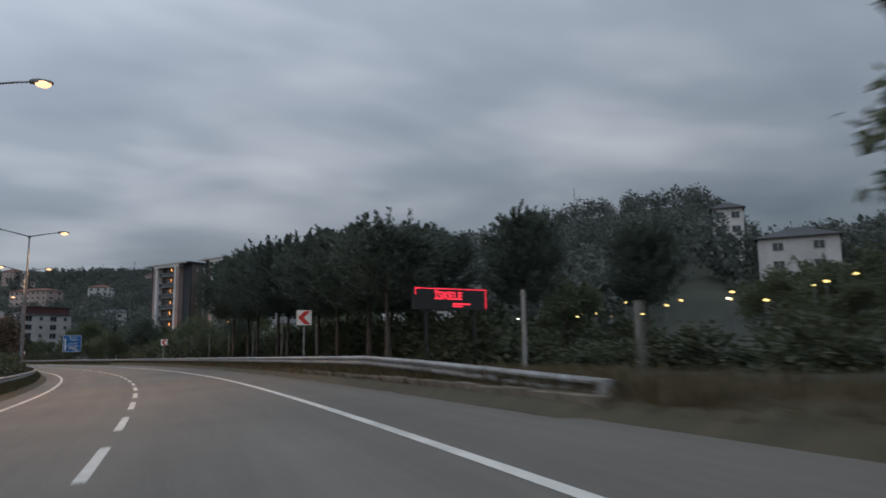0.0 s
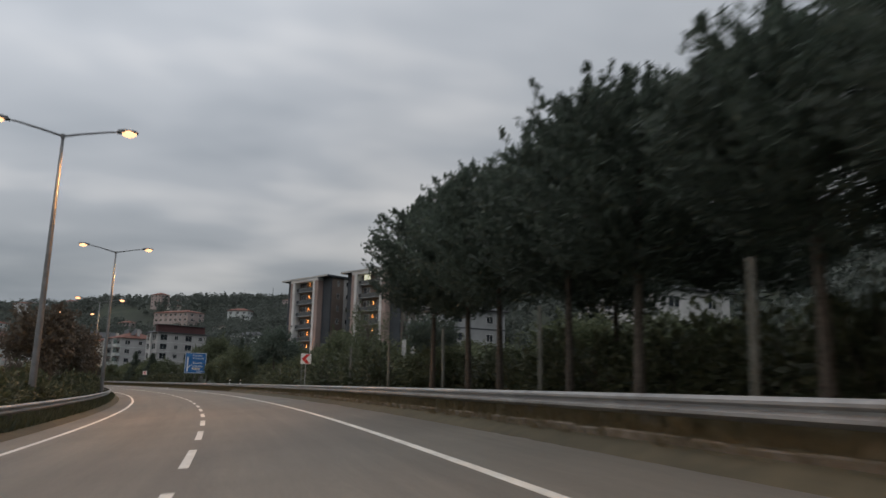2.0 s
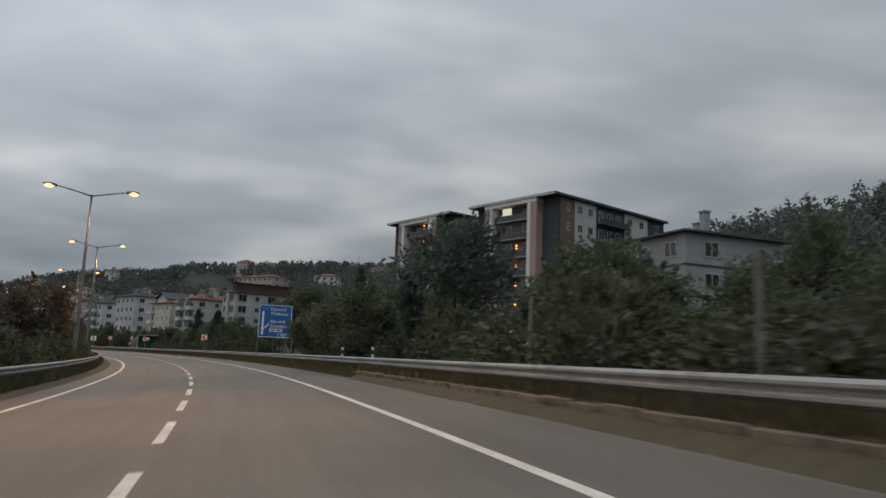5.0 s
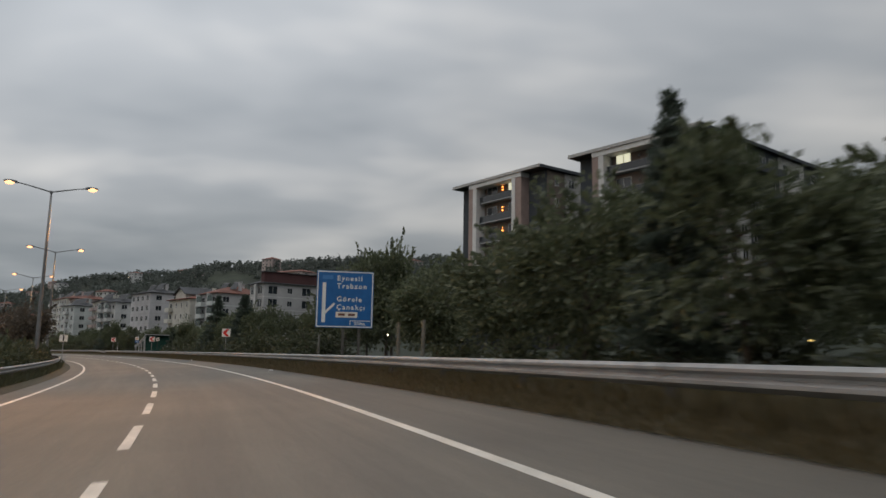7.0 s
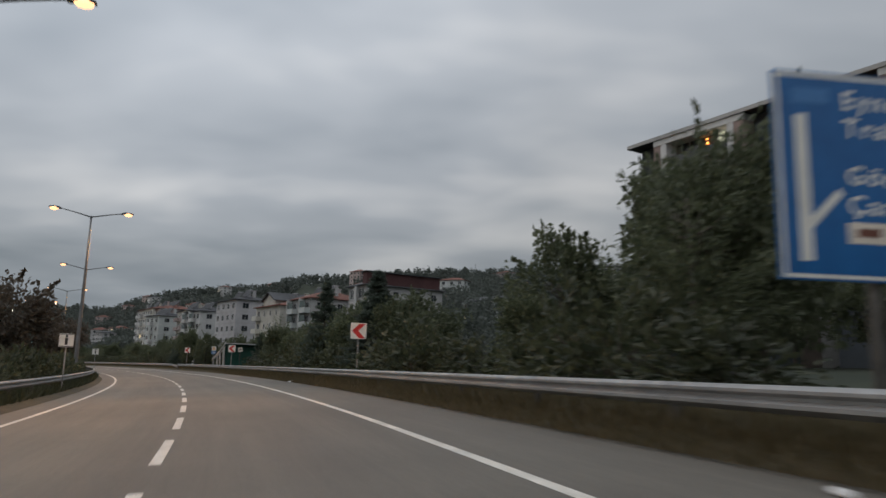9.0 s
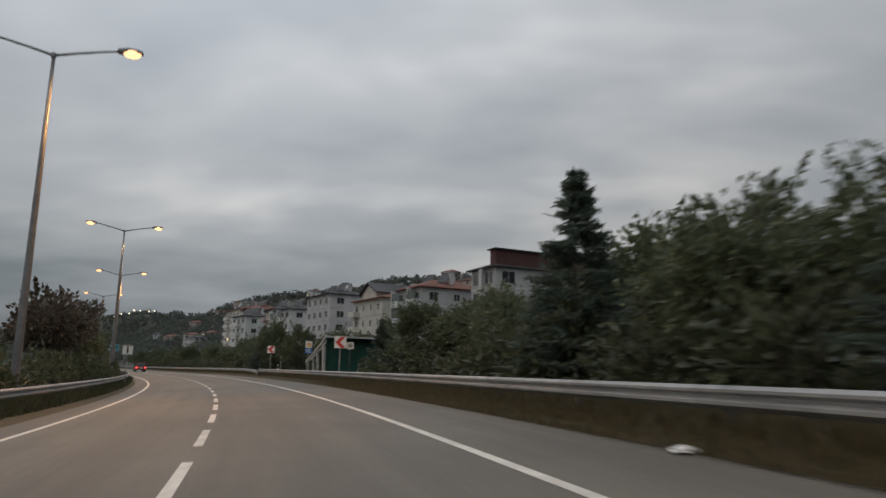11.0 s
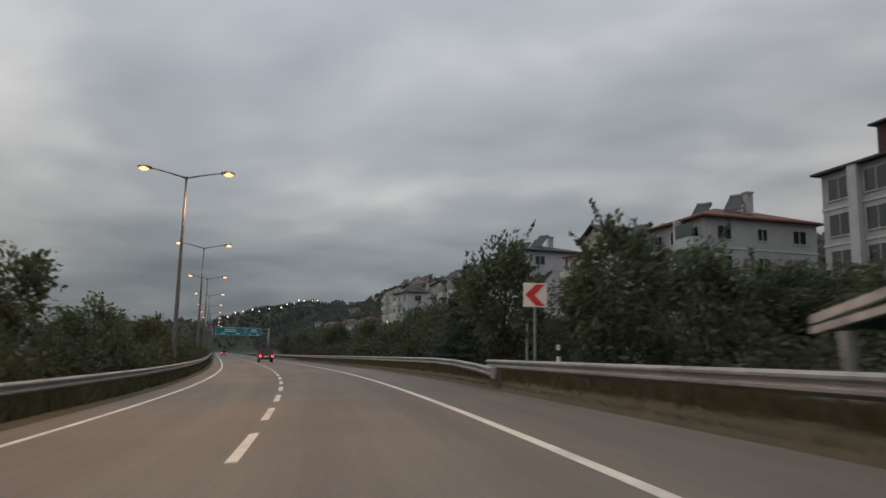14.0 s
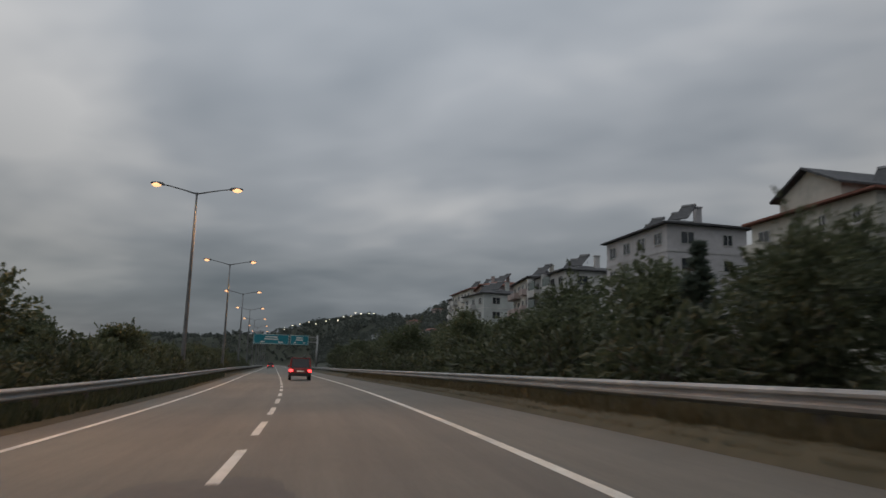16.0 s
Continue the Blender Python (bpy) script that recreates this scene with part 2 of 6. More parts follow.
RUBBER = surface("tyre_rubber", (0.015, 0.015, 0.015), (0.03, 0.03, 0.03), 12, 0.9, 0.2, 0, 0.1, 1)


def plaster(name, c, stain=0.28):
    return surface(name, tuple(v * 0.86 for v in c), c, 1.6, 0.9, 0.12, 0, stain, 0.16, vary=0.12)


TOWER_DARK = plaster("slate_panel", (0.055, 0.064, 0.074), 0.2)
SLATE_PALE = plaster("pale_slate_render", (0.33, 0.34, 0.345), 0.25)
TOWER_BROWN = plaster("brown_render", (0.17, 0.135, 0.115), 0.2)
TOWER_PINK = plaster("pinkish_brown_render", (0.36, 0.27, 0.24), 0.2)
TOWER_FACE = plaster("white_column_render", (0.68, 0.67, 0.65), 0.15)
TOWER_WHITE = plaster("pale_render", (0.50, 0.49, 0.47), 0.2)
GREY_WALL = plaster("grey_render", (0.49, 0.485, 0.485))
LILAC_WALL = plaster("lilac_render", (0.56, 0.55, 0.565))
CREAM_WALL = plaster("cream_render", (0.62, 0.60, 0.54))
PINK_WALL = plaster("pink_render", (0.46, 0.38, 0.36))
MINT_WALL = plaster("mint_render", (0.58, 0.615, 0.605))
OFFWHITE_WALL = plaster("offwhite_render", (0.64, 0.64, 0.63))
MAROON_WALL = plaster("maroon_cladding", (0.10, 0.045, 0.045))

# ---- the line of the road ----
# arc length and curvature of the line that the car follows, right-hand lane
KNOTS = [(-300, 0.0), (-200, 0.0025), (0, 0.0025), (30, 0.002402), (60, 0.002502), (90, 0.002459), (120, 0.002606), (150, 0.00231), (180, 0.002131),
         (210, 0.002464), (240, 0.002649), (262, 0.0026), (307, 0.0005), (337, 0.0), (3000, 0.0)]
STEP = 1.0


def run_sum(v):
    return np.concatenate([[0.0], np.cumsum((v[1:] + v[:-1]) / 2) * STEP])


LINE_S = np.arange(-300, 2600, STEP)
LINE_T = run_sum(np.interp(LINE_S, *zip(*KNOTS)))
LINE_T += 0.03277 - np.interp(0, LINE_S, LINE_T)
LINE_X, LINE_Y = run_sum(-np.sin(LINE_T)), run_sum(np.cos(LINE_T))
LINE_X -= np.interp(0, LINE_S, LINE_X)
LINE_Y -= np.interp(0, LINE_S, LINE_Y)


def turn_at(s):
    return float(np.interp(s, LINE_S, LINE_T))


def bank(s):
    return float(np.interp(s, [-50, 60, 160, 260, 340], [0.066, 0.067, 0.059, 0.0575, 0.02]))


def road_xy(s, d):
    t = turn_at(s)
    return float(np.interp(s, LINE_S, LINE_X)) + d * math.cos(t), float(np.interp(s, LINE_S, LINE_Y)) + d * math.sin(t)


def smooth(a, b, v):
    u = min(max((v - a) / (b - a), 0.0), 1.0)
    return u * u * (3 - 2 * u)


def hill_z(s, d):
    """The hill beside the road, and far off across its end."""
    far = d + 640 * smooth(1400, 2300, s)
    if far <= 58 or (d < 6.5 and s < 1400):
        return 0.0
    slope = 0.33 - 0.09 * smooth(180, 320, s) + 0.31 * smooth(480, 950, s)
    top = 102 + 22 * noise.noise((s * 0.004, d * 0.004, 3.1))
    top *= 1 - 0.42 * smooth(1100, 1500, s) * (1 - smooth(-60, 220, d))
    hump = noise.noise((s * 0.011, d * 0.013, 0.7)) * 11 * smooth(58, 160, far)
    z = top * math.tanh(slope * (far - 58) / top) + hump
    if s < 320:
        # the ridge falls away to a lower shoulder on the near side of its knoll
        x, y = road_xy(s, d)
        z *= 1 - 0.40 * smooth(37.0, 42.0, math.degrees(math.atan2(x, max(y, 1.0))))
    return max(0.0, z)


def ground_z(s, d):
    """Height of the ground beside and under the road."""
    b = bank(s)
    if -9.5 <= d <= 6.5:
        z = b * d
        if d > 4.4:
            z += 0.05 * smooth(4.4, 5.2, d)
        if d < -5.5:
            z += 0.10 * smooth(-5.5, -6.4, d)
    elif d < 0:
        z = b * -9.5 + 0.1
        z += (-0.9 - z) * smooth(-9.5, -22, d)
    else:
        z = b * 6.5 + 0.05
        z += (0.35 - z) * smooth(6.5, 14, d)
        z += 1.7 * smooth(22, 44, d)
    return z + hill_z(s, d)


def put(s, d, z=0.0, turn=0.0):
    """A pose on the ground at s, d: x to the right of the road, y along it; turn: degrees to the left."""
    x, y = road_xy(s, d)
    return pose(x, y, ground_z(s, d) + z, 0, 0, math.degrees(turn_at(s)) + turn)


# ---- mesh helpers ----
def box(bm, x0, y0, z0, x1, y1, z1):
    v = [bm.verts.new(p) for p in ((x0, y0, z0), (x1, y0, z0), (x1, y1, z0), (x0, y1, z0), (x0, y0, z1), (x1, y0, z1), (x1, y1, z1), (x0, y1, z1))]
    for f in ((3, 2, 1, 0), (4, 5, 6, 7), (0, 1, 5, 4), (1, 2, 6, 5), (2, 3, 7, 6), (3, 0, 4, 7)):
        bm.faces.new([v[i] for i in f])


def tube(bm, path, radii, n=8, close=True):
    """A round bar along the points of a path."""
    rings = []
    for i, p in enumerate(path):
        p = Vector(p)
        a, b = Vector(path[max(i - 1, 0)]), Vector(path[min(i + 1, len(path) - 1)])
        q = (b - a).to_track_quat("Z", "Y")
        rings.append([bm.verts.new(p + q @ Vector((math.cos(k * math.tau / n) * radii[i], math.sin(k * math.tau / n) * radii[i], 0))) for k in range(n)])
    for r0, r1 in zip(rings, rings[1:]):
        for k in range(n):
            bm.faces.new((r0[k], r0[(k + 1) % n], r1[(k + 1) % n], r1[k]))
    if close:
        bm.faces.new(rings[0][::-1])
        bm.faces.new(rings[-1])


def prism(bm, outline, y0, y1):
    """An outline in x, z pulled along y."""
    a = [bm.verts.new((x, y0, z)) for x, z in outline]
    b = [bm.verts.new((x, y1, z)) for x, z in outline]
    bm.faces.new(a[::-1] if y1 < y0 else a)
    bm.faces.new(b if y1 < y0 else b[::-1])
    for i in range(len(a)):
        j = (i + 1) % len(a)
        bm.faces.new((a[i], b[i], b[j], a[j]))


def mesh_of(name, bm, material, smooth_shade=False, bevel=0.0):
    if bevel:
        bmesh.ops.bevel(bm, geom=[e for e in bm.edges], offset=bevel, segments=1, affect="EDGES", clamp_overlap=True)
    bmesh.ops.recalc_face_normals(bm, faces=bm.faces)
    me = bpy.data.meshes.new(name)
    bm.to_mesh(me)
    bm.free()
    me.materials.append(material)
    if smooth_shade:
        me.polygons.foreach_set("use_smooth", [True] * len(me.polygons))
    return me


def part(name, bm, material, parent, label="", smooth_shade=False, bevel=0.0):
    """One mesh object under a thing or a part; bm may also be a finished mesh."""
    me = bm if isinstance(bm, bpy.types.Mesh) else mesh_of(name, bm, material, smooth_shade, bevel)
    ob = new(name, me)
    ob.parent = parent
    return tagged(ob, label) if label else ob


def thing(name, label, category, m=None, group="", kind=""):
    ob = tagged(new(name), label, category, group, kind)
    if m is not None:
        ob.matrix_world = m
    return ob


def boxes(*dims):
    bm = bmesh.new()
    for d in dims:
        box(bm, *d)
    return bm


def sheet(name, grid, material, kind="structure", label="", category="", smooth_shade=True, along=None):
    """A surface from rows of points, each row of the same length."""
    n, w = len(grid), len(grid[0])
    me = bpy.data.meshes.new(name)
    faces = [(i * w + j, i * w + j + 1, (i + 1) * w + j + 1, (i + 1) * w + j) for i in range(n - 1) for j in range(w - 1)]
    me.from_pydata([p for row in grid for p in row], [], faces)
    me.materials.append(material)
    me.polygons.foreach_set("use_smooth", [smooth_shade] * len(me.polygons))
    if along:
        # u: metres along the road, v: metres across it
        layer = me.uv_layers.new(name="lane").data
        for loop in me.loops:
            i, j = divmod(loop.vertex_index, w)
            layer[loop.index].uv = (i * along[0], along[1][j])
    return tagged(new(name, me), label, category, kind=kind)


def drift(s):
    """How far the painted lanes lie to the right of their mean, as the car wanders in its lane."""
    return float(np.interp(s, [0, 34, 68, 100, 132, 163, 197, 230, 262], [-0.10, 0.13, 0.06, -0.02, 0.08, 0.16, 0.03, -0.16, -0.19]))


def strip(s0, s1, offsets, step=2.0):
    """Rows of points along the road; offsets: pairs of d and height over the banked plane."""
    rows = []
    n = max(2, int((s1 - s0) / step) + 1)
    for s in np.linspace(s0, s1, n):
        b, w = bank(s), drift(s)
        rows.append([(*road_xy(s, d + w), b * (d + w) + h) for d, h in offsets])
    return rows


# ---- ground, carriageways, markings ----
_s = [*np.arange(-60, 420, 4.0), *np.arange(420, 900, 16.0), *np.arange(900, 2560, 40.0)]
_d = [-390, -330, -250, -200, -150, -110, -80, -60, -40, -30, -22, -18, -14, -11.5, -9.5, -7.5, -6.4, -5.9, -5.5, 0, 4.6, 4.9, 5.2, 5.8, 6.5, 8, 10, 14, 18, 24, 30, 37, 44, 50,
      58, 66, 76, 88, 100, 115, 130, 150, 170, 195, 220, 250, 290, 340, 400, 480, 600, 800, 1200]
sheet("ground", [[(*road_xy(s, d), ground_z(s, d) - (0.06 if -5.6 < d < 5.25 else 0.0)) for d in _d] for s in _s], HILL,
      label="dark grassy roadside ground rising to a wooded hill", category="ground")
sheet("road", strip(-60, 1400, [(-5.55, -0.05), (-5.5, 0.0), (-2.6, 0.0), (0.9, 0.0), (5.25, 0.0), (5.3, -0.05)], 3.0), ASPHALT,
      label="worn grey asphalt carriageway banked into a left bend", category="road", along=(3.0, (-5.55, -5.5, -2.6, 0.9, 5.25, 5.3)))
sheet("opposite_road", strip(-20, 1400, [(-19.4, -0.05), (-19.3, 0.16), (-12.0, 0.16), (-11.9, -0.05)], 4.0), ASPHALT,
      label="grey asphalt carriageway beyond the planted median", category="road", along=(4.0, (-19.4, -19.3, -12.0, -11.9)))


KERB_RUN = (8.0, 112.0)


def verge_z(s, d):
    """Height of the verge: dirt on the asphalt's edge, then a grass bank, held for a stretch by a kerb."""
    if KERB_RUN[0] < s < KERB_RUN[1]:
        h = np.interp(d, [4.5, 4.72, 4.90, 5.00, 5.14, 5.5, 6.6, 7.2], [-0.004, 0.05, 0.11, 0.15, 0.262, 0.30, 0.22, -0.1])
    else:
        h = np.interp(d, [4.82, 4.90, 5.04, 5.2, 5.7, 6.6, 7.2], [-0.004, 0.03, 0.11, 0.20, 0.26, 0.2, -0.1])
    return bank(s) * d + float(h)


def verge_rows():
    """The verge: its edge frays over the asphalt, its crown is uneven."""
    rows = []
    for s in np.arange(-60, 420, 0.5):
        w = drift(s)
        fray = 0.14 * noise.noise((s * 0.35, 0.0, 2.0)) + 0.09 * noise.noise((s * 1.6, 0.0, 5.0))
        near = KERB_RUN[0] < s < KERB_RUN[1]
        offs = [(4.58 + fray if near else 4.80 + fray * 0.35, 0.0), (4.76 + fray * 0.4 if near else 4.86 + fray * 0.15, 0.008), (4.92, 0.012), (5.0, 0.012), (5.14, 0.012), (5.3, 0.03), (5.7, 0.05), (6.6, 0.05), (7.2, 0.0)]
        rows.append([(*road_xy(s, d + w), verge_z(s, d) + bank(s) * w + k * noise.noise((s * 0.9, d * 2.3, 1.0)) - (0.02 if j == 0 else 0)) for j, (d, k) in enumerate(offs)])
    return rows


sheet("verge", verge_rows(), EARTH,
      label="dry brown grass verge beside the asphalt", category="verge")
sheet("median_verge", [[(x, y, z + 0.03) for x, y, z in row] for row in strip(-60, 520, [(-9.4, 0.1), (-7, 0.11), (-6.2, 0.09), (-5.6, 0.03), (-5.35, -0.025)], 2.0)], EARTH,
      label="bare earth strip under the median hedge", category="verge")
sheet("edge_line", strip(-60, 700, [(2.59, 0.004), (2.74, 0.004)], 2.0), PAINT, label="solid white edge line of worn road paint", category="road marking")
sheet("edge_line", strip(-60, 700, [(-4.45, 0.004), (-4.30, 0.004)], 2.0), PAINT, label="solid white edge line of worn road paint", category="road marking")
_starts = [68.1 - 5.45 * k for k in range(20, 0, -1)] + [68.1 + 5.31 * k for k in range(15)] + [147.7 + 4.985 * k for k in range(13)] + [212.5 + 5.19 * k for k in range(8)]
_starts += [254.0 + 5.2 * k for k in range(60)]
for s in _starts:
    sheet("lane_dash", strip(s, s + 3.0, [(-0.93, 0.004), (-0.79, 0.004)], 1.0), PAINT, label="white lane dash of worn road paint", category="road marking")


def road_stain(s, d, length, width, seed):
    """A dark, ragged oil stain soaked into the asphalt."""
    bm = bmesh.new()
    ring = []
    for k in range(40):
        a = k * math.tau / 40
        r = 1 + 0.22 * noise.noise((math.cos(a) * 1.6, math.sin(a) * 1.6, seed)) + 0.12 * noise.noise((math.cos(a) * 5, math.sin(a) * 5, seed))
        u, v = s + math.sin(a) * length / 2 * r, d + math.cos(a) * width / 2 * r
        ring.append(bm.verts.new((*road_xy(u, v), bank(u) * v + 0.0035)))
    bm.faces.new(ring)
    tagged(new("road_stain", mesh_of("road_stain", bm, STAIN)), "dark oil stain on the asphalt", "stain", kind="structure")


road_stain(268.3, -1.15, 3.4, 2.0, 1.0)

# ---- guard rails ----
def beam_mesh(length):
    """A W-beam, thin folded steel, its face to -x."""
    face = [(0.0, 0.42), (-0.03, 0.44), (-0.075, 0.475), (-0.075, 0.515), (-0.012, 0.555), (-0.012, 0.585), (-0.075, 0.62), (-0.075, 0.655), (-0.03, 0.69), (0.0, 0.70)]
    bm = bmesh.new()
    prism(bm, face + [(x + 0.012, z) for x, z in face[::-1]], 0, length)
    return mesh_of("beam", bm, STEEL)


BEAM, POST = beam_mesh(4.02), mesh_of("post", boxes((0.03, -0.05, -0.5, 0.13, 0.05, 0.67), (-0.005, -0.03, 0.5, 0.03, 0.03, 0.63)), POST_STEEL)


def guard_rail(s0, s1, d, side, label, flare=0.0, dip=0.0, run=9.0):
    """A run of beams on posts; at its start it may bend out by flare and sink by dip."""
    rail = thing("guard_rail", label, "guard rail", Matrix())

    def place(s):
        u = max(0.0, 1 - (s - s0) / run)
        return road_xy(s, d + flare * u * u), ground_z(s, d) - dip * u + 0.02

    for i in range(int((s1 - s0) / 4)):
        s = s0 + 4 * i
        (x0, y0), z0 = place(s)
        (x1, y1), z1 = place(s + 4)
        lean = math.degrees(math.atan2(z1 - z0, 4))
        turn = math.degrees(math.atan2(-(x1 - x0), y1 - y0))
        m = pose(x0, y0, z0, 0, 0, turn) @ pose(0, 0, 0, lean) if side > 0 else pose(x1, y1, z1, 0, 0, turn + 180) @ pose(0, 0, 0, -lean)
        part("beam", BEAM, STEEL, rail).matrix_world = m
        part("post", POST, STEEL, rail).matrix_world = m
    # rounded end piece
    bm = bmesh.new()
    tube(bm, [(-0.06, 0.02, 0.42), (-0.06, 0.02, 0.70)], [0.11, 0.11], 12)
    (x, y), z = place(s0)
    part("end_piece", bm, STEEL, rail, "rounded steel end piece").matrix_world = pose(x, y, z, 0, 0, math.degrees(turn_at(s0)))
    return rail


guard_rail(-59.4, 4.6, 5.75, 1, "galvanised steel guard rail along the dry verge")
guard_rail(8.2, 252.4, 5.25, 1, "long galvanised steel guard rail on the outer verge", 0.0, 0.33, 11.0)
guard_rail(249.2, 500, 5.35, 1, "galvanised steel guard rail with its end set before another", -0.65, 0.22, 10.0)
guard_rail(-40, 560, -6.15, -1, "galvanised steel guard rail along the median hedge")


# ---- kerb and litter ----
def kerb_run():
    """Weathered kerb stones, a metre each, some sunken or askew, one missing."""
    rng = random.Random(4)
    kerb = thing("kerb", "weathered brown concrete kerb holding the grass bank", "kerb", Matrix(), kind="structure")
    bm = boxes((0, 0.008, -0.14, 0.13, 0.992, 0.275))
    stone = mesh_of("kerb_stone", bm, KERB, bevel=0.018)
    for k in range(104):
        s = KERB_RUN[0] + k
        if k in (67, 31):
            continue
        x, y = road_xy(s, 5.01 + drift(s))
        z = bank(s) * 5.01 + rng.uniform(-0.022, 0.012)
        part("kerb_stone", stone, KERB, kerb).matrix_world = pose(x, y, z, rng.uniform(-0.6, 0.6), rng.uniform(-2, 1.5), math.degrees(turn_at(s)) + rng.uniform(-0.7, 0.7))


kerb_run()


def litter(m, size, seed):
    """A crumpled white sheet lying on the dirt."""
    bm = bmesh.new()
    bmesh.ops.create_icosphere(bm, subdivisions=3, radius=1.0)
    for v in bm.verts:
        n = noise.noise(v.co * 2.3 + Vector((seed, 0, 0))) * 0.35 + noise.noise(v.co * 6.0 + Vector((0, seed, 0))) * 0.14
        v.co = Vector((v.co.x * size * (1 + n), v.co.y * size * 0.7 * (1 + n), max(v.co.z, -0.2) * size * 0.32 * (1 + n * 1.6) + size * 0.06))
    ob = tagged(new("litter", mesh_of("litter", bm, WHITE)), "crumpled white bag lying on the dirty road edge", "litter")
    ob.matrix_world = m


litter(pose(*road_xy(188.4, 4.85), verge_z(188.4, 4.85) + 0.01, 0, 0, 30), 0.19, 3.0)
litter(pose(*road_xy(153.0, 4.6), verge_z(153.0, 4.6) + 0.01, 0, 0, 80), 0.12, 8.0)


# ---- street lamps ----
def street_lamp():
    lamp = thing("street_lamp", "tall grey steel double-arm street lamp with lit sodium heads", "street lamp", group="lamps along the median")
    bm = bmesh.new()
    tube(bm, [(0, 0, -0.6), (0, 0, 0.0), (0, 0, 4), (0, 0, 8), (0, 0, 12.0)], [0.15, 0.15, 0.125, 0.095, 0.06], 12)
    part("pole", bm, POLE_STEEL, lamp, smooth_shade=True)
    bm = bmesh.new()
    tube(bm, [(0, 0, -0.4), (0, 0, 0.04)], [0.30, 0.30], 12)
    tube(bm, [(0, 0, 0.03), (0, 0, 0.5)], [0.19, 0.18], 12)
    part("base", bm, CONCRETE, lamp)
    bm = bmesh.new()
    tube(bm, [(0, 0, 11.92), (0, 0, 12.08)], [0.09, 0.09], 10)
    part("collar", bm, POLE_STEEL, lamp)
    for side in (1, -1):
        bm = bmesh.new()
        tube(bm, [(0, 0, 12.0), (side * 0.8, 0, 12.2), (side * 1.6, 0, 12.38), (side * 2.05, 0, 12.46)], [0.05, 0.045, 0.04, 0.035], 8)
        part("arm", bm, POLE_STEEL, lamp, smooth_shade=True)
        bm = bmesh.new()
        outline = [(2.0, 12.42), (2.05, 12.54), (2.35, 12.60), (2.72, 12.58), (2.86, 12.52), (2.86, 12.47), (2.1, 12.42)]
        prism(bm, [(side * x, z) for x, z in outline], -0.15, 0.15)
        head = part("lamp_head", bm, POLE_STEEL, lamp, "grey cast lamp head", bevel=0.02)
        bm = bmesh.new()
        bmesh.ops.create_uvsphere(bm, u_segments=12, v_segments=8, radius=1.0, matrix=pose(side * 2.5, 0, 12.43) @ Matrix.Diagonal((0.30, 0.19, 0.16, 1)))
        part("lens", bm, LAMP_GLOW, head, "glowing orange lens", smooth_shade=True)
    return lamp


LAMP_S = [31.8, 67.5, 101.0, 136.1, 171.9, 207.4, 243.3, 276.7, 310.0, 345.6, 381.0, 416, 452, 488, 524, 560, 600, 640, 690]
_lamp = street_lamp()
LAMP_D = {101.0: -6.75, 243.3: -7.35, 276.7: -7.05}
LAMP_SINK = {67.5: -0.55, 136.1: -0.95}
for k, s in enumerate(LAMP_S):
    if k == 0:
        _lamp.matrix_world = put(s, LAMP_D.get(s, -7.15))
    else:
        copy_thing(_lamp, put(s, LAMP_D.get(s, -7.15), LAMP_SINK.get(s, 0.0)))
    if s < 350:
        light = new("lamp_light", bpy.data.lights.new("lamp_light", "SPOT"))
        light.data.energy, light.data.color, light.data.spot_size, light.data.spot_blend, light.data.shadow_soft_size = LAMP_POWER, SODIUM, radians(150), 0.6, 0.2
        light.matrix_world = put(s, LAMP_D.get(s, -7.15), LAMP_SINK.get(s, 0.0)) @ pose(2.5, 0, 12.25)


# ---- road signs ----
def board(w, h, t=0.03):
    return boxes((-w / 2, 0, -h / 2, w / 2, t, h / 2))


def chevron_sign(m):
    sign = thing("chevron_sign", "white square bend sign with red chevron on grey post", "road sign", m, "chevrons round the bend")
    part("post", boxes((-0.03, 0.035, -2.6, 0.03, 0.085, 0.30)), STEEL, sign)
    part("board", board(0.66, 0.66), SIGN_WHITE, sign, "white reflective board", bevel=0.006)
    bm = bmesh.new()
    prism(bm, [(0.27, 0.295), (0.02, 0.295), (-0.28, 0.0), (0.02, -0.295), (0.27, -0.295), (-0.02, 0.0)], -0.006, -0.001)
    part("chevron", bm, SIGN_RED, sign, "red chevron")
    return sign


for s, d, z in ((32.1, 6.05, 2.42), (82.5, 5.85, 2.40), (178.1, 5.9, 2.32), (221.1, 5.7, 2.34), (249.0, 5.73, 2.52)):
    x, y = road_xy(s, d)
    chevron_sign(pose(x, y, bank(s) * d + z, 0, 0, math.degrees(turn_at(s)) - 4))


def writing(words, size, material, parent, x, z, y=-0.004, name="lettering", spacing=1.0):
    curve = bpy.data.curves.new(name, "FONT")
    curve.body, curve.size, curve.extrude, curve.resolution_u = words, size, 0.001, 2
    curve.space_character, curve.offset = spacing, size * 0.02
    tmp = bpy.data.objects.new(name, curve)
    scene.collection.objects.link(tmp)
    bpy.context.view_layer.update()
    me = bpy.data.meshes.new_from_object(tmp.evaluated_get(bpy.context.evaluated_depsgraph_get()))
    bpy.data.objects.remove(tmp)
    bpy.data.curves.remove(curve)
    me.transform(pose(x, y, z, 90))
    me.materials.clear()
    me.materials.append(material)
    return part(name, me, material, parent)


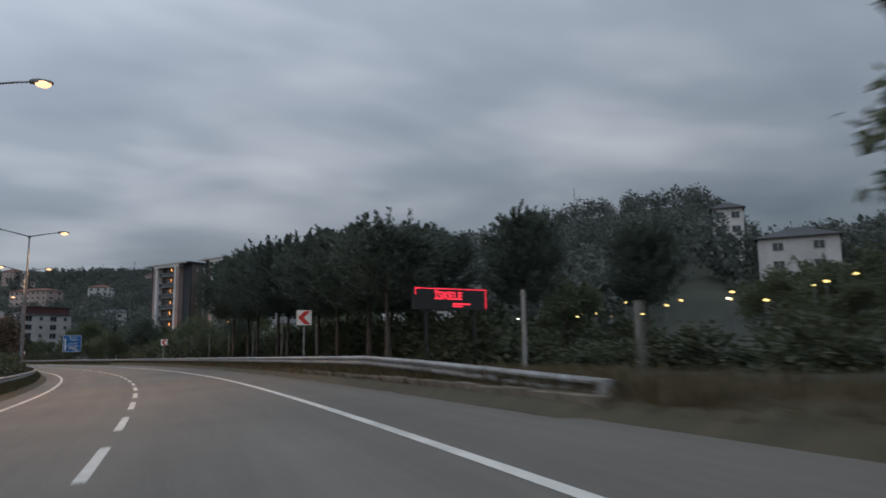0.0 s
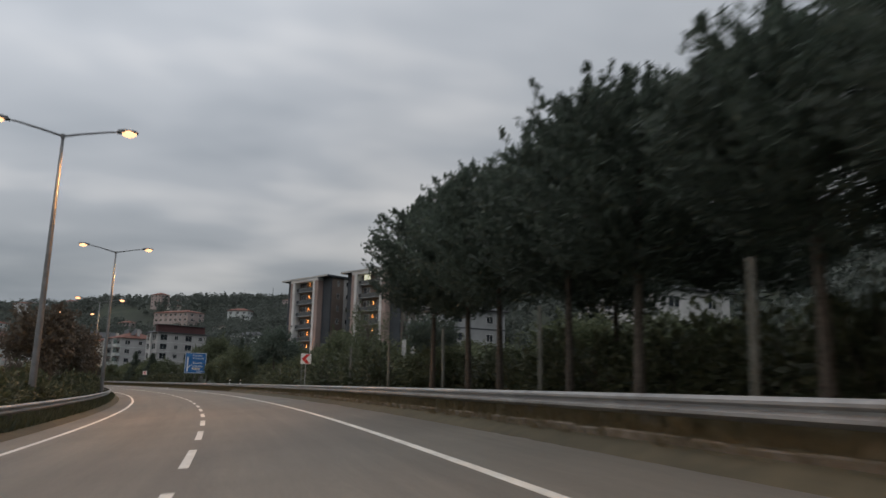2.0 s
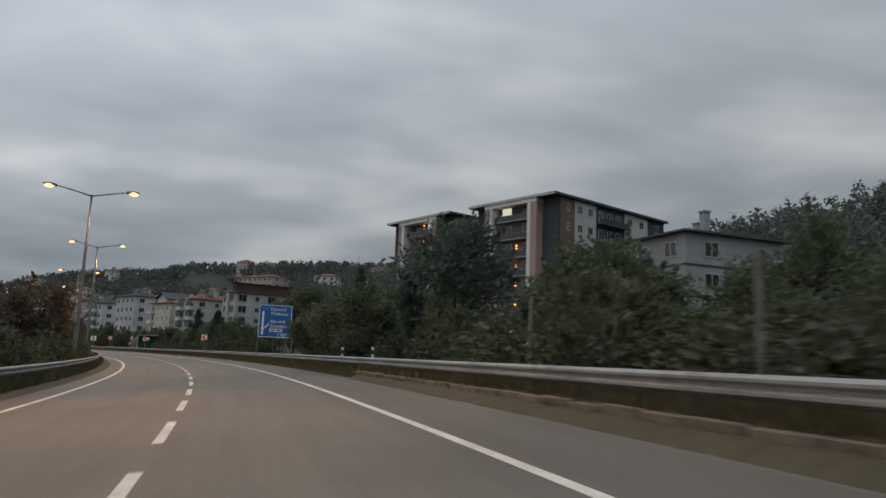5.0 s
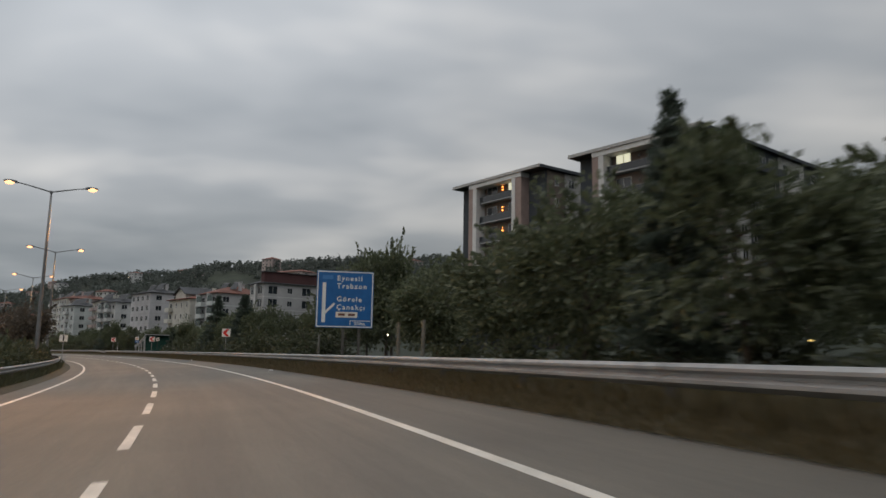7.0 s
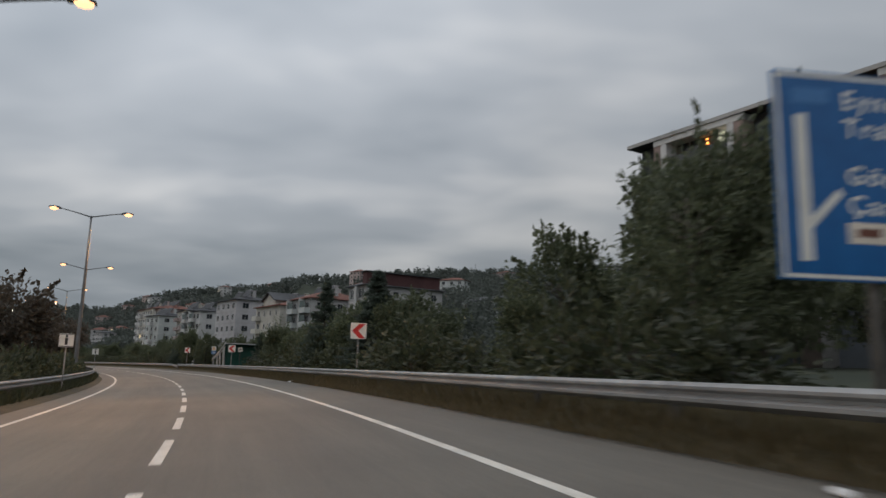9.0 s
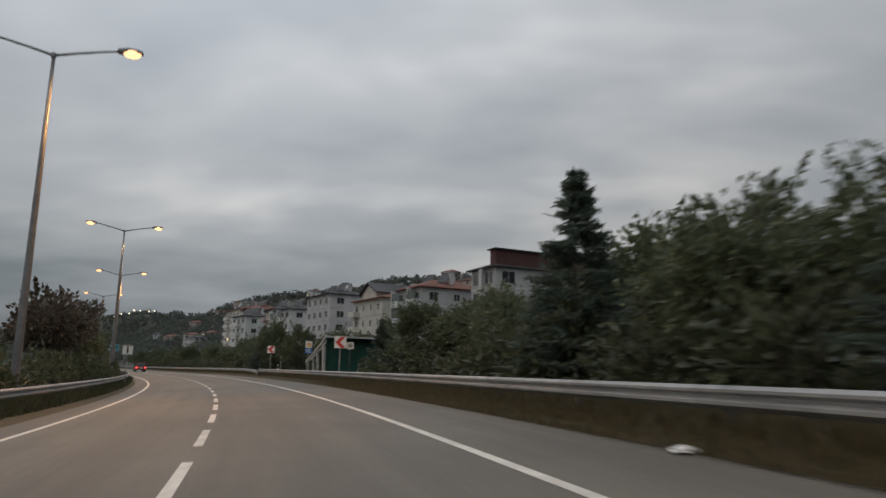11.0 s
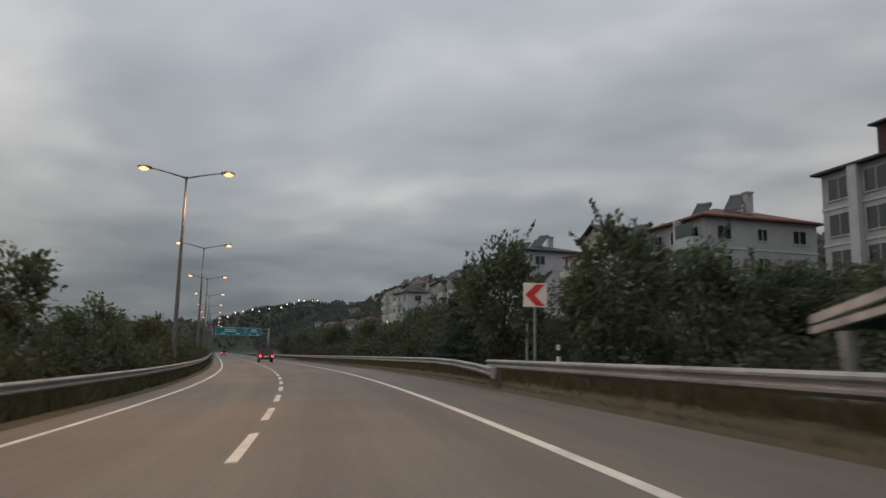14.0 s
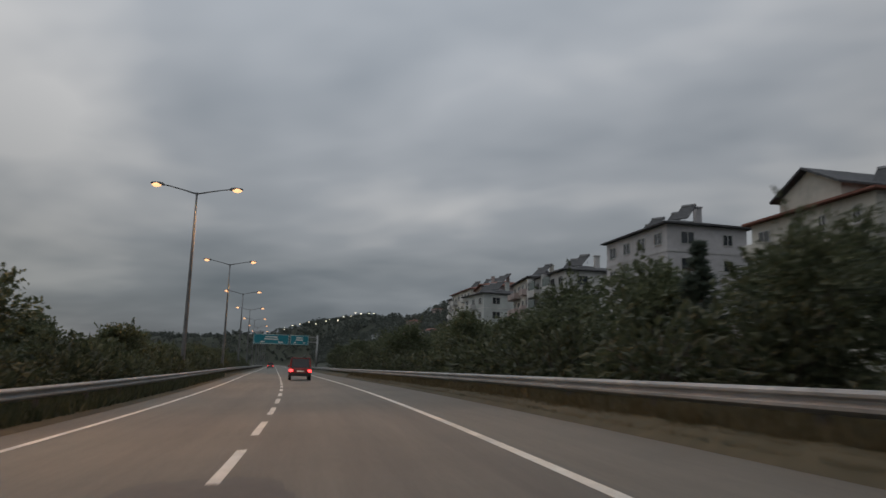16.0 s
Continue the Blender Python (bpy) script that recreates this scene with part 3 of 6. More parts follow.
def direction_sign():
    """Blue direction board; origin at the board's middle, face to -y."""
    x0, y0 = road_xy(156.8, 7.6)
    x1, y1 = road_xy(156.3, 10.72)
    turn = math.degrees(math.atan2(y1 - y0, x1 - x0))
    sign = thing("direction_sign", "large blue direction sign with white writing on two grey posts", "road sign", pose((x0 + x1) / 2, (y0 + y1) / 2, 4.17, 0, 0, turn))
    w, h = 3.2, 3.2
    part("board", boxes((-w / 2, 0, -h / 2, w / 2, 0.05, h / 2)), SIGN_BLUE, sign, "blue reflective board")
    a, b, c = w / 2 - 0.03, w / 2 - 0.09, 0.004
    part("border", boxes((-a, -c, h / 2 - 0.09, a, -0.001, h / 2 - 0.03), (-a, -c, -h / 2 + 0.03, a, -0.001, -h / 2 + 0.09),
                         (-a, -c, -h / 2 + 0.09, -b, -0.001, h / 2 - 0.09), (b, -c, -h / 2 + 0.09, a, -0.001, h / 2 - 0.09)), SIGN_WHITE, sign, "white border line")
    part("route_bar", boxes((-1.28, -c, -1.32, -1.08, -0.001, 0.92)), SIGN_WHITE, sign, "white upright route bar")
    bm = bmesh.new()
    prism(bm, [(-1.08, -0.85), (-0.55, -0.30), (-0.62, -0.20), (-1.08, -0.66)], -c, -0.001)
    part("branch_bar", bm, SIGN_WHITE, sign, "white slanting branch bar")
    part("route_tag", boxes((-1.30, -c, 1.10, -0.70, -0.001, 1.34)), SIGN_PALE, sign, "faint pale blue tag")
    for words, z in (("Eynesil", 1.05), ("Trabzon", 0.61), ("Görele", -0.13), ("Çanakçı", -0.58)):
        writing(words, 0.40, SIGN_WHITE, sign, -0.48, z, spacing=1.28)
    part("number_tag", boxes((-0.50, -c, -1.03, 0.72, -0.001, -0.71)), SIGN_CREAM, sign, "cream tag")
    part("tag_bars", boxes((-0.36, -0.007, -0.93, 0.02, -0.004, -0.80), (0.20, -0.007, -0.93, 0.58, -0.004, -0.80)), TILE_RED, sign, "dull red bars")
    part("distance_frame", boxes((0.30, -c, -1.22, 1.46, -0.001, -1.18), (0.30, -c, -1.46, 0.34, -0.001, -1.22)), SIGN_WHITE, sign)
    writing("200m", 0.26, SIGN_WHITE, sign, 0.52, -1.44, spacing=1.15)
    for x in (-0.05, 0.85):
        part("post", boxes((x - 0.07, 0.06, -4.0, x + 0.07, 0.20, 1.4)), POST_STEEL, sign)


direction_sign()


def square_sign(m, style):
    if style == "plate":
        sign = thing("notice_plate", "small cream square plate hanging askew on a post", "road sign", m)
        part("post", boxes((-0.03, 0.035, -2.9, 0.03, 0.08, 0.25)), POST_STEEL, sign)
        p = part("board", board(0.46, 0.46), SIGN_CREAM, sign, bevel=0.005)
        p.matrix_local = pose(0, 0, 0, 0, -9, 0)
        part("mark", boxes((-0.12, -0.005, -0.13, -0.04, -0.001, 0.12), (0.02, -0.005, -0.10, 0.10, -0.001, 0.14)), SIGN_BLACK, p)
        return sign
    if style == "figure":
        sign = thing("warning_sign", "small white square sign with a dark mark on a post", "road sign", m)
    else:
        sign = thing("notice_sign", "small white notice with orange mark above blue panel", "road sign", m)
    part("post", boxes((-0.03, 0.035, -2.9, 0.03, 0.08, 0.25)), STEEL, sign)
    w = 0.62 if style == "figure" else 0.46
    part("board", board(w, w), SIGN_WHITE, sign, bevel=0.005)
    if style == "figure":
        part("mark", boxes((-0.06, -0.005, -0.2, 0.06, -0.001, 0.12), (-0.05, -0.005, 0.14, 0.05, -0.001, 0.24)), SIGN_BLACK, sign)
        part("border", boxes((-0.29, -0.005, 0.26, 0.29, -0.001, 0.29), (-0.29, -0.005, -0.29, 0.29, -0.001, -0.26)), SIGN_BLACK, sign)
    else:
        bm = bmesh.new()
        prism(bm, [(0, 0.2), (-0.16, 0.02), (-0.2, -0.16), (0.2, -0.16), (0.16, 0.02)], -0.005, -0.001)
        part("mark", bm, SIGN_ORANGE, sign)
        part("lower_board", boxes((-0.25, 0, -0.62, 0.25, 0.03, -0.27)), SIGN_BLUE, sign, "blue lower panel")
        for k in range(3):
            part("bar", boxes((-0.2, -0.004, -0.37 - 0.09 * k, 0.2, -0.001, -0.34 - 0.09 * k)), SIGN_WHITE, sign, "white bar")
    return sign


for s, d, z, style in ((233.6, -5.95, 2.46, "figure"), (232.0, 5.75, 2.52, "notice"), (228.6, 7.9, 2.3, "plate"), (186.0, -5.95, 2.4, "figure")):
    x, y = road_xy(s, d)
    square_sign(pose(x, y, bank(s) * d + z, 0, 0, math.degrees(turn_at(s)) - 3), style)


def gantry():
    g = thing("overhead_sign", "teal overhead direction sign on a cantilever steel post", "road sign", put(399, 0))
    bm = bmesh.new()
    tube(bm, [(5.9, 0, -0.6), (5.9, 0, 6.6)], [0.22, 0.18], 12)
    part("post", bm, STEEL, g, smooth_shade=True)
    part("arm", boxes((-5.4, -0.08, 5.25, 6.0, 0.08, 5.45), (-5.4, -0.08, 6.15, 6.0, 0.08, 6.35)), STEEL, g)
    for x0, x1 in ((-5.6, 0.75), (0.95, 4.3)):
        b = part("board", boxes((x0, -0.16, 4.75, x1, -0.10, 6.55)), SIGN_TEAL, g, "teal reflective board")
        part("border", boxes((x0 + 0.06, -0.167, 6.43, x1 - 0.06, -0.161, 6.49), (x0 + 0.06, -0.167, 4.81, x1 - 0.06, -0.161, 4.87),
                             (x0 + 0.06, -0.167, 4.87, x0 + 0.12, -0.161, 6.43), (x1 - 0.12, -0.167, 4.87, x1 - 0.06, -0.161, 6.43)), SIGN_WHITE, b)
        c, hw = (x0 + x1) / 2, (x1 - x0) / 2
        for u0, u1, z in ((-0.35, 0.35, 5.95), (-0.4, 0.4, 5.55), (-0.6, -0.35, 5.05), (0.4, 0.65, 5.05)):
            part("text_bar", boxes((c + hw * u0, -0.167, z, c + hw * u1, -0.161, z + 0.2)), SIGN_WHITE, b, "white bar")


gantry()


def led_board():
    x0, y0 = road_xy(28.0, 9.7)
    x1, y1 = road_xy(28.5, 13.25)
    turn = math.degrees(math.atan2(y1 - y0, x1 - x0))
    b = thing("led_board", "black electronic board with glowing red word on two posts", "display board", pose((x0 + x1) / 2, (y0 + y1) / 2, 3.45, 0, 0, turn))
    part("case", boxes((-1.85, 0, -0.48, 1.85, 0.18, 0.48)), SIGN_BLACK, b, bevel=0.015)
    dots = [(-1.78 + 0.065 * k, 0.40) for k in range(55)] + [(-1.78, 0.34 - 0.065 * k) for k in range(4)] + [(1.73, 0.34 - 0.065 * k) for k in range(12)]
    part("border_lights", boxes(*[(x, -0.008, z, x + 0.042, -0.001, z + 0.042) for x, z in dots]), LED_RED, b, "glowing red border dots")
    writing("İSKELE", 0.46, LED_RED, b, -0.85, -0.02)
    part("line_lights", boxes((0.05, -0.006, -0.24, 0.95, -0.001, -0.18), (0.05, -0.006, -0.34, 0.55, -0.001, -0.28)), LED_RED, b)
    for x in (-1.2, 1.2):
        part("post", boxes((x - 0.05, 0.05, -3.2, x + 0.05, 0.15, -0.47)), SIGN_BLACK, b)


led_board()


# ---- posts behind the rail ----
def concrete_post(h, material):
    bm = bmesh.new()
    tube(bm, [(0, 0, -0.4), (0, 0, h * 0.5), (0, 0, h)], [0.068, 0.062, 0.055], 8)
    return mesh_of("fence_post", bm, material)


# posts by the rail take the concrete darkened for shade, the others the plain one
_post, _pale_post = concrete_post(1.0, SHADED_CONCRETE), concrete_post(1.0, CONCRETE)
random.seed(5)
for s, h in ((3.0, 1.5), (9.6, 1.45), (37.0, 2.3), (45.2, 2.9), (53.5, 2.95), (62.1, 2.95), (70.4, 2.9), (78.9, 2.95), (86.5, 2.8), (94.2, 2.6), (103.0, 2.5), (137.8, 1.75), (140.2, 1.75), (152.5, 1.6)):
    ob = tagged(new("fence_post", _post), "slim grey concrete post behind the guard rail, shade in its colour", "post", "posts behind the rail")
    ob.matrix_world = put(s, 7.9 if 30 < s < 120 else 6.75) @ pose(0, 0, 0, random.uniform(-1, 1), random.uniform(-1.2, 1.2), random.uniform(0, 90)) @ Matrix.Diagonal((1, 1, h, 1))


def delineator():
    """A slim white marker post with a dark band."""
    d = thing("marker_post", "slim white plastic marker post behind the guard rail", "marker post", group="marker posts")
    part("post", boxes((-0.05, -0.03, -0.3, 0.05, 0.03, 1.1)), SIGN_WHITE, d, bevel=0.012)
    part("band", boxes((-0.053, -0.033, 0.78, 0.053, 0.033, 0.95)), SIGN_BLACK, d, "black band")
    return d


_marker = delineator()
_marker.matrix_world = put(122.0, 6.6)
for s, d in ((115.9, 6.6), (249.3, 6.5)):
    copy_thing(_marker, put(s, d))

for s, d, w in ((24.7, 12.9, 1.35), (28.5, 21.3, 2.1), (258.0, 8.5, 1.0)):
    ob = tagged(new("fence_post", _pale_post), "stout weathered concrete post among the trees", "post", "posts behind the rail")
    ob.matrix_world = put(s, d) @ Matrix.Diagonal((w, w, 3.2 if s < 200 else 2.1, 1))


def utility_pole(m):
    """Two poles side by side, pale concrete below, dark above, with a transformer between them."""
    p = thing("utility_pole", "twin concrete utility pole with dark tops and a transformer", "utility pole", m)
    for x, top in ((-0.34, 6.9), (0.34, 7.5)):
        bm = bmesh.new()
        tube(bm, [(x, 0, -0.5), (x, 0, 2.2), (x, 0, 4.3)], [0.19, 0.17, 0.155], 10)
        c = part("pole", bm, CONCRETE, p, "pale concrete shaft", smooth_shade=True)
        bm = bmesh.new()
        tube(bm, [(x, 0, 4.25), (x, 0, top)], [0.165, 0.14], 10)
        part("pole_top", bm, POST_STEEL, c, "dark upper shaft", smooth_shade=True)
        part("bracket", boxes((x - 0.42, -0.05, top - 0.12, x + 0.30, 0.05, top), (x - 0.24, -0.05, 5.5, x + 0.24, 0.05, 5.62)), POST_STEEL, c)
        for k in (-0.36, 0.22):
            bm = bmesh.new()
            tube(bm, [(x + k, 0, top), (x + k, 0, top + 0.08), (x + k, 0, top + 0.17)], [0.05, 0.06, 0.025], 6)
            part("insulator", bm, CONCRETE, c)
    bm = boxes((-0.30, -0.34, 4.75, 0.30, -0.20, 5.45))
    part("transformer", bm, POLE_STEEL, p, bevel=0.03)


utility_pole(put(86.1, 14.0))


# ---- stair canopy ----
def stair_canopy():
    """Roof over stairs: it climbs from a low tip towards the oncoming traffic in a shallow curve, green sheet below, white edge beams."""
    c = thing("stair_canopy", "green metal stair canopy with white curved beams and legs", "canopy", put(232.3, 7.0))
    n, length, width = 14, 7.6, 4.1

    def height(u):
        return 3.05 - 1.75 * (u ** 0.8) if u > 0 else 3.05

    rows = [(length * k / n, height(k / n)) for k in range(n + 1)]
    # ribs run down the slope: flat, then a shallow trough
    ribs = []
    for i in range(20):
        x = 0.12 + width * 0.96 * i / 20
        ribs += [(x, -0.03), (x + width * 0.026, -0.03), (x + width * 0.032, -0.075), (x + width * 0.045, -0.075)]
    bm = bmesh.new()
    grid = [[bm.verts.new((x, y, z + dz)) for x, dz in ribs] for y, z in rows]
    for r0, r1 in zip(grid, grid[1:]):
        for j in range(len(ribs) - 1):
            bm.faces.new((r0[j], r0[j + 1], r1[j + 1], r1[j]))
    roof = part("roof", bm, GREEN_SHEET, c, "ribbed green sheet")
    part("front_edge", boxes((-0.1, -0.22, 2.98, width + 0.1, 0.0, 3.10)), STAINED_WHITE, c, "white front edge")
    bm = bmesh.new()
    prism(bm, [(0.10, 2.97), (width - 0.1, 2.97), (width - 0.45, 2.1), (width - 1.5, 1.35), (width - 1.7, 0.2), (0.30, 0.2)], 0.80, 0.87)
    part("fascia", bm, GREEN_SHEET, c, "green tapering front panel")
    for x in (0.0, width):
        for drop, thick in ((0.0, 0.13), (0.42, 0.11)):
            bm = bmesh.new()
            prof = [(y, z - drop * (0.35 + 0.65 * (1 - y / length))) for y, z in rows]
            a = [[bm.verts.new((x + sx, y, z + sz)) for y, z in prof] for sx, sz in ((-0.05, 0), (0.05, 0), (0.05, thick), (-0.05, thick))]
            for j in range(4):
                for k in range(n):
                    bm.faces.new((a[j][k], a[j][k + 1], a[(j + 1) % 4][k + 1], a[(j + 1) % 4][k]))
            for k in (0, n):
                bm.faces.new([a[j][k] for j in range(4)])
            part("edge_beam", bm, STAINED_WHITE, c, "white curved edge beam")
        for y, w in ((0.72, 0.30), (2.75, 0.18), (4.5, 0.13), (6.9, 0.08)):
            bm = bmesh.new()
            top, lean = height(y / length) - 0.25, 0.30 if y < 2 else 0.1
            v0 = [bm.verts.new(p) for p in ((x - 0.08, y - w / 2 - lean, 0.25), (x + 0.08, y - w / 2 - lean, 0.25), (x + 0.08, y + w / 2 - lean, 0.25), (x - 0.08, y + w / 2 - lean, 0.25))]
            v1 = [bm.verts.new(p) for p in ((x - 0.08, y - w * 0.9, top), (x + 0.08, y - w * 0.9, top), (x + 0.08, y + w * 0.9, top), (x - 0.08, y + w * 0.9, top))]
            for j in range(4):
                bm.faces.new((v0[j], v0[(j + 1) % 4], v1[(j + 1) % 4], v1[j]))
            bm.faces.new(v0[::-1])
            bm.faces.new(v1)
            part("leg", bm, STAINED_WHITE, c, "tapered white leg")
    part("low_wall", boxes((-0.15, 0.2, -0.5, 0.15, 7.9, 0.32), (width - 0.15, 0.2, -0.5, width + 0.15, 7.9, 0.32)), CONCRETE, c, "low concrete wall")


stair_canopy()


# ---- cars ----
def car(m, paint, label, headlights=False):
    """A small hatchback; length along y, its tail at -y."""
    c = thing("car", label, "car", m)
    bm = bmesh.new()
    side = [(-1.95, 0.32), (-2.0, 0.55), (-1.95, 0.86), (-1.82, 0.95), (0.75, 0.95), (1.75, 0.80), (1.98, 0.62), (1.98, 0.32)]
    prism(bm, [(y, z) for y, z in side], -0.8, 0.8)
    me = mesh_of("body", bm, paint, bevel=0.05)
    me.transform(Matrix(((0, 1, 0, 0), (1, 0, 0, 0), (0, 0, 1, 0), (0, 0, 0, 1))))
    me.flip_normals()
    part("body", me, paint, c)
    bm = bmesh.new()
    lo = [(-0.76, -1.85), (0.76, -1.85), (0.76, 0.85), (-0.76, 0.85)]
    hi = [(-0.66, -1.72), (0.66, -1.72), (0.66, 0.25), (-0.66, 0.25)]
    a, b = [bm.verts.new((x, y, 0.94)) for x, y in lo], [bm.verts.new((x, y, 1.60)) for x, y in hi]
    for j in range(4):
        bm.faces.new((a[j], a[(j + 1) % 4], b[(j + 1) % 4], b[j]))
    part("glasshouse", bm, WINDOW, c, "dark car windows")
    bm = boxes((-0.68, -1.76, 1.595, 0.68, 0.30, 1.66))
    part("roof", bm, paint, c, bevel=0.02)
    for x in (-0.68, 0.68):
        bm = bmesh.new()
        tube(bm, [(x * 1.06, -1.84, 0.95), (x * 0.95, -1.72, 1.61)], [0.07, 0.06], 6)
        tube(bm, [(x * 1.06, 0.86, 0.93), (x * 0.95, 0.25, 1.61)], [0.045, 0.04], 6)
        part("pillar", bm, paint, c)
        bm = bmesh.new()
        box(bm, x - 0.13, -2.012, 0.62, x + 0.13, -1.94, 0.80)
        part("tail_lamp", bm, TAIL_RED if not headlights else SIGN_RED, c, "lit red tail lamp", bevel=0.02)
        bm = bmesh.new()
        box(bm, x - 0.16, 1.93, 0.60, x + 0.16, 2.0, 0.76)
        part("head_lamp", bm, HEAD_WHITE if headlights else WHITE, c, bevel=0.02)
        part("mirror", boxes((x * 1.18 - 0.09, 0.45, 0.95, x * 1.18 + 0.09, 0.55, 1.07)), paint, c, bevel=0.02)
    part("bumper", boxes((-0.8, -2.08, 0.34, 0.8, -1.96, 0.54)), SIGN_BLACK, c, "dark rear bumper", bevel=0.02)
    part("number_plate", boxes((-0.25, -2.03, 0.62, 0.25, -2.0, 0.73)), SIGN_WHITE, c)
    for x in (-0.72, 0.72):
        for y in (-1.25, 1.25):
            bm = bmesh.new()
            tube(bm, [(x - 0.09, y, 0.3), (x + 0.09, y, 0.3)], [0.3, 0.3], 20)
            w = part("wheel", bm, RUBBER, c, "black tyre", bevel=0.015)
            bm = bmesh.new()
            e = 0.095 if x > 0 else -0.095
            tube(bm, [(x + e * 0.9, y, 0.3), (x + e * 1.06, y, 0.3)], [0.19, 0.17], 16)
            part("rim", bm, STEEL, w, "steel rim")
    return c


car(put(319, 0.3), CAR_RED, "small red hatchback with lit tail lamps on the asphalt")
car(put(470, -2.6), CAR_RED, "distant dark red car with lit tail lamps")
car(put(520, -14.0, 0.16, 180), CAR_WHITE, "distant pale car with bright headlamps", True)
car(put(560, -16.5, 0.16, 180), CAR_WHITE, "distant pale car with bright headlamps", True)


# ---- buildings ----
def window_meshes(w, h):
    """A frame with two lights as one connected casting, and its glass."""
    f = 0.07
    xs, zs = [-w / 2, -w / 2 + f, -0.035, 0.035, w / 2 - f, w / 2], [-h / 2, -h / 2 + f * 1.4, h / 2 - f, h / 2]
    bm = bmesh.new()
    grid = [[bm.verts.new((x, -0.05, z)) for x in xs] for z in zs]
    for j in range(3):
        for i in range(5):
            if not (j == 1 and i in (1, 3)):
                bm.faces.new((grid[j][i], grid[j][i + 1], grid[j + 1][i + 1], grid[j + 1][i]))
    out = bmesh.ops.extrude_face_region(bm, geom=bm.faces[:])
    bmesh.ops.translate(bm, verts=[v for v in out["geom"] if isinstance(v, bmesh.types.BMVert)], vec=(0, 0.11, 0))
    pane = boxes((-w / 2 + f, -0.02, -h / 2 + f, w / 2 - f, 0.03, h / 2 - f))
    return mesh_of("window", bm, FRAME_WHITE), mesh_of("pane", pane, WINDOW)


WIN = {"wide": window_meshes(1.7, 1.45), "narrow": window_meshes(0.75, 1.35), "tall": window_meshes(1.5, 2.05), "plain": window_meshes(1.25, 1.3), "broad": window_meshes(2.3, 1.9)}
LIT_PANE = {k: (v[1].copy(), v[1].copy()) for k, v in WIN.items()}
for _a, _b in LIT_PANE.values():
    _a.materials[0], _b.materials[0] = LIT, LIT_COOL


def window(parent, kind, x, y, z, turn, lit=0):
    w = part("window", WIN[kind][0], FRAME_WHITE, parent)
    w.matrix_local = pose(x, y, z, 0, 0, turn)
    me = WIN[kind][1] if not lit else LIT_PANE[kind][lit - 1]
    part("pane", me, WINDOW, w)
    return w


def hip_roof(x0, y0, x1, y1, z, rise, over=0.6):
    bm = bmesh.new()
    x0, y0, x1, y1 = x0 - over, y0 - over, x1 + over, y1 + over
    w = min(x1 - x0, y1 - y0) / 2
    if x1 - x0 > y1 - y0:
        ridge = [(x0 + w, (y0 + y1) / 2), (x1 - w, (y0 + y1) / 2)]
    else:
        ridge = [((x0 + x1) / 2, y0 + w), ((x0 + x1) / 2, y1 - w)]
    c = [(x0, y0), (x1, y0), (x1, y1), (x0, y1)]
    lo, eave = [bm.verts.new((*p, z)) for p in c], [bm.verts.new((*p, z + 0.18)) for p in c]
    r = [bm.verts.new((*p, z + 0.18 + rise)) for p in ridge]
    bm.faces.new(lo[::-1])
    for j in range(4):
        bm.faces.new((lo[j], lo[(j + 1) % 4], eave[(j + 1) % 4], eave[j]))
    if x1 - x0 > y1 - y0:
        for f in ((eave[0], eave[1], r[1], r[0]), (eave[1], eave[2], r[1]), (eave[2], eave[3], r[0], r[1]), (eave[3], eave[0], r[0])):
            bm.faces.new(f)
    else:
        for f in ((eave[0], eave[1], r[0]), (eave[1], eave[2], r[1], r[0]), (eave[2], eave[3], r[1]), (eave[3], eave[0], r[0], r[1])):
            bm.faces.new(f)
    return bm


def solar_heater(parent, x, y, z):
    bm = bmesh.new()
    prism(bm, [(-1.1, -0.2), (1.0, 1.55), (1.0, 1.67), (-1.1, -0.08)], -0.85, 0.85)
    me = mesh_of("solar_panel", bm, ROOF_DARK)
    p = part("solar_panel", me, ROOF_DARK, parent, "tilted dark solar panel")
    p.matrix_local = pose(x, y, z, 0, 0, 35)
    bm = bmesh.new()
    tube(bm, [(1.15, -0.8, 1.72), (1.15, 0.8, 1.72)], [0.24, 0.24], 10)
    tube(bm, [(1.15, -0.5, -0.8), (1.15, -0.5, 1.6)], [0.03, 0.03], 4)
    tube(bm, [(1.15, 0.5, -0.8), (1.15, 0.5, 1.6)], [0.03, 0.03], 4)
    part("tank", bm, POLE_STEEL, p)


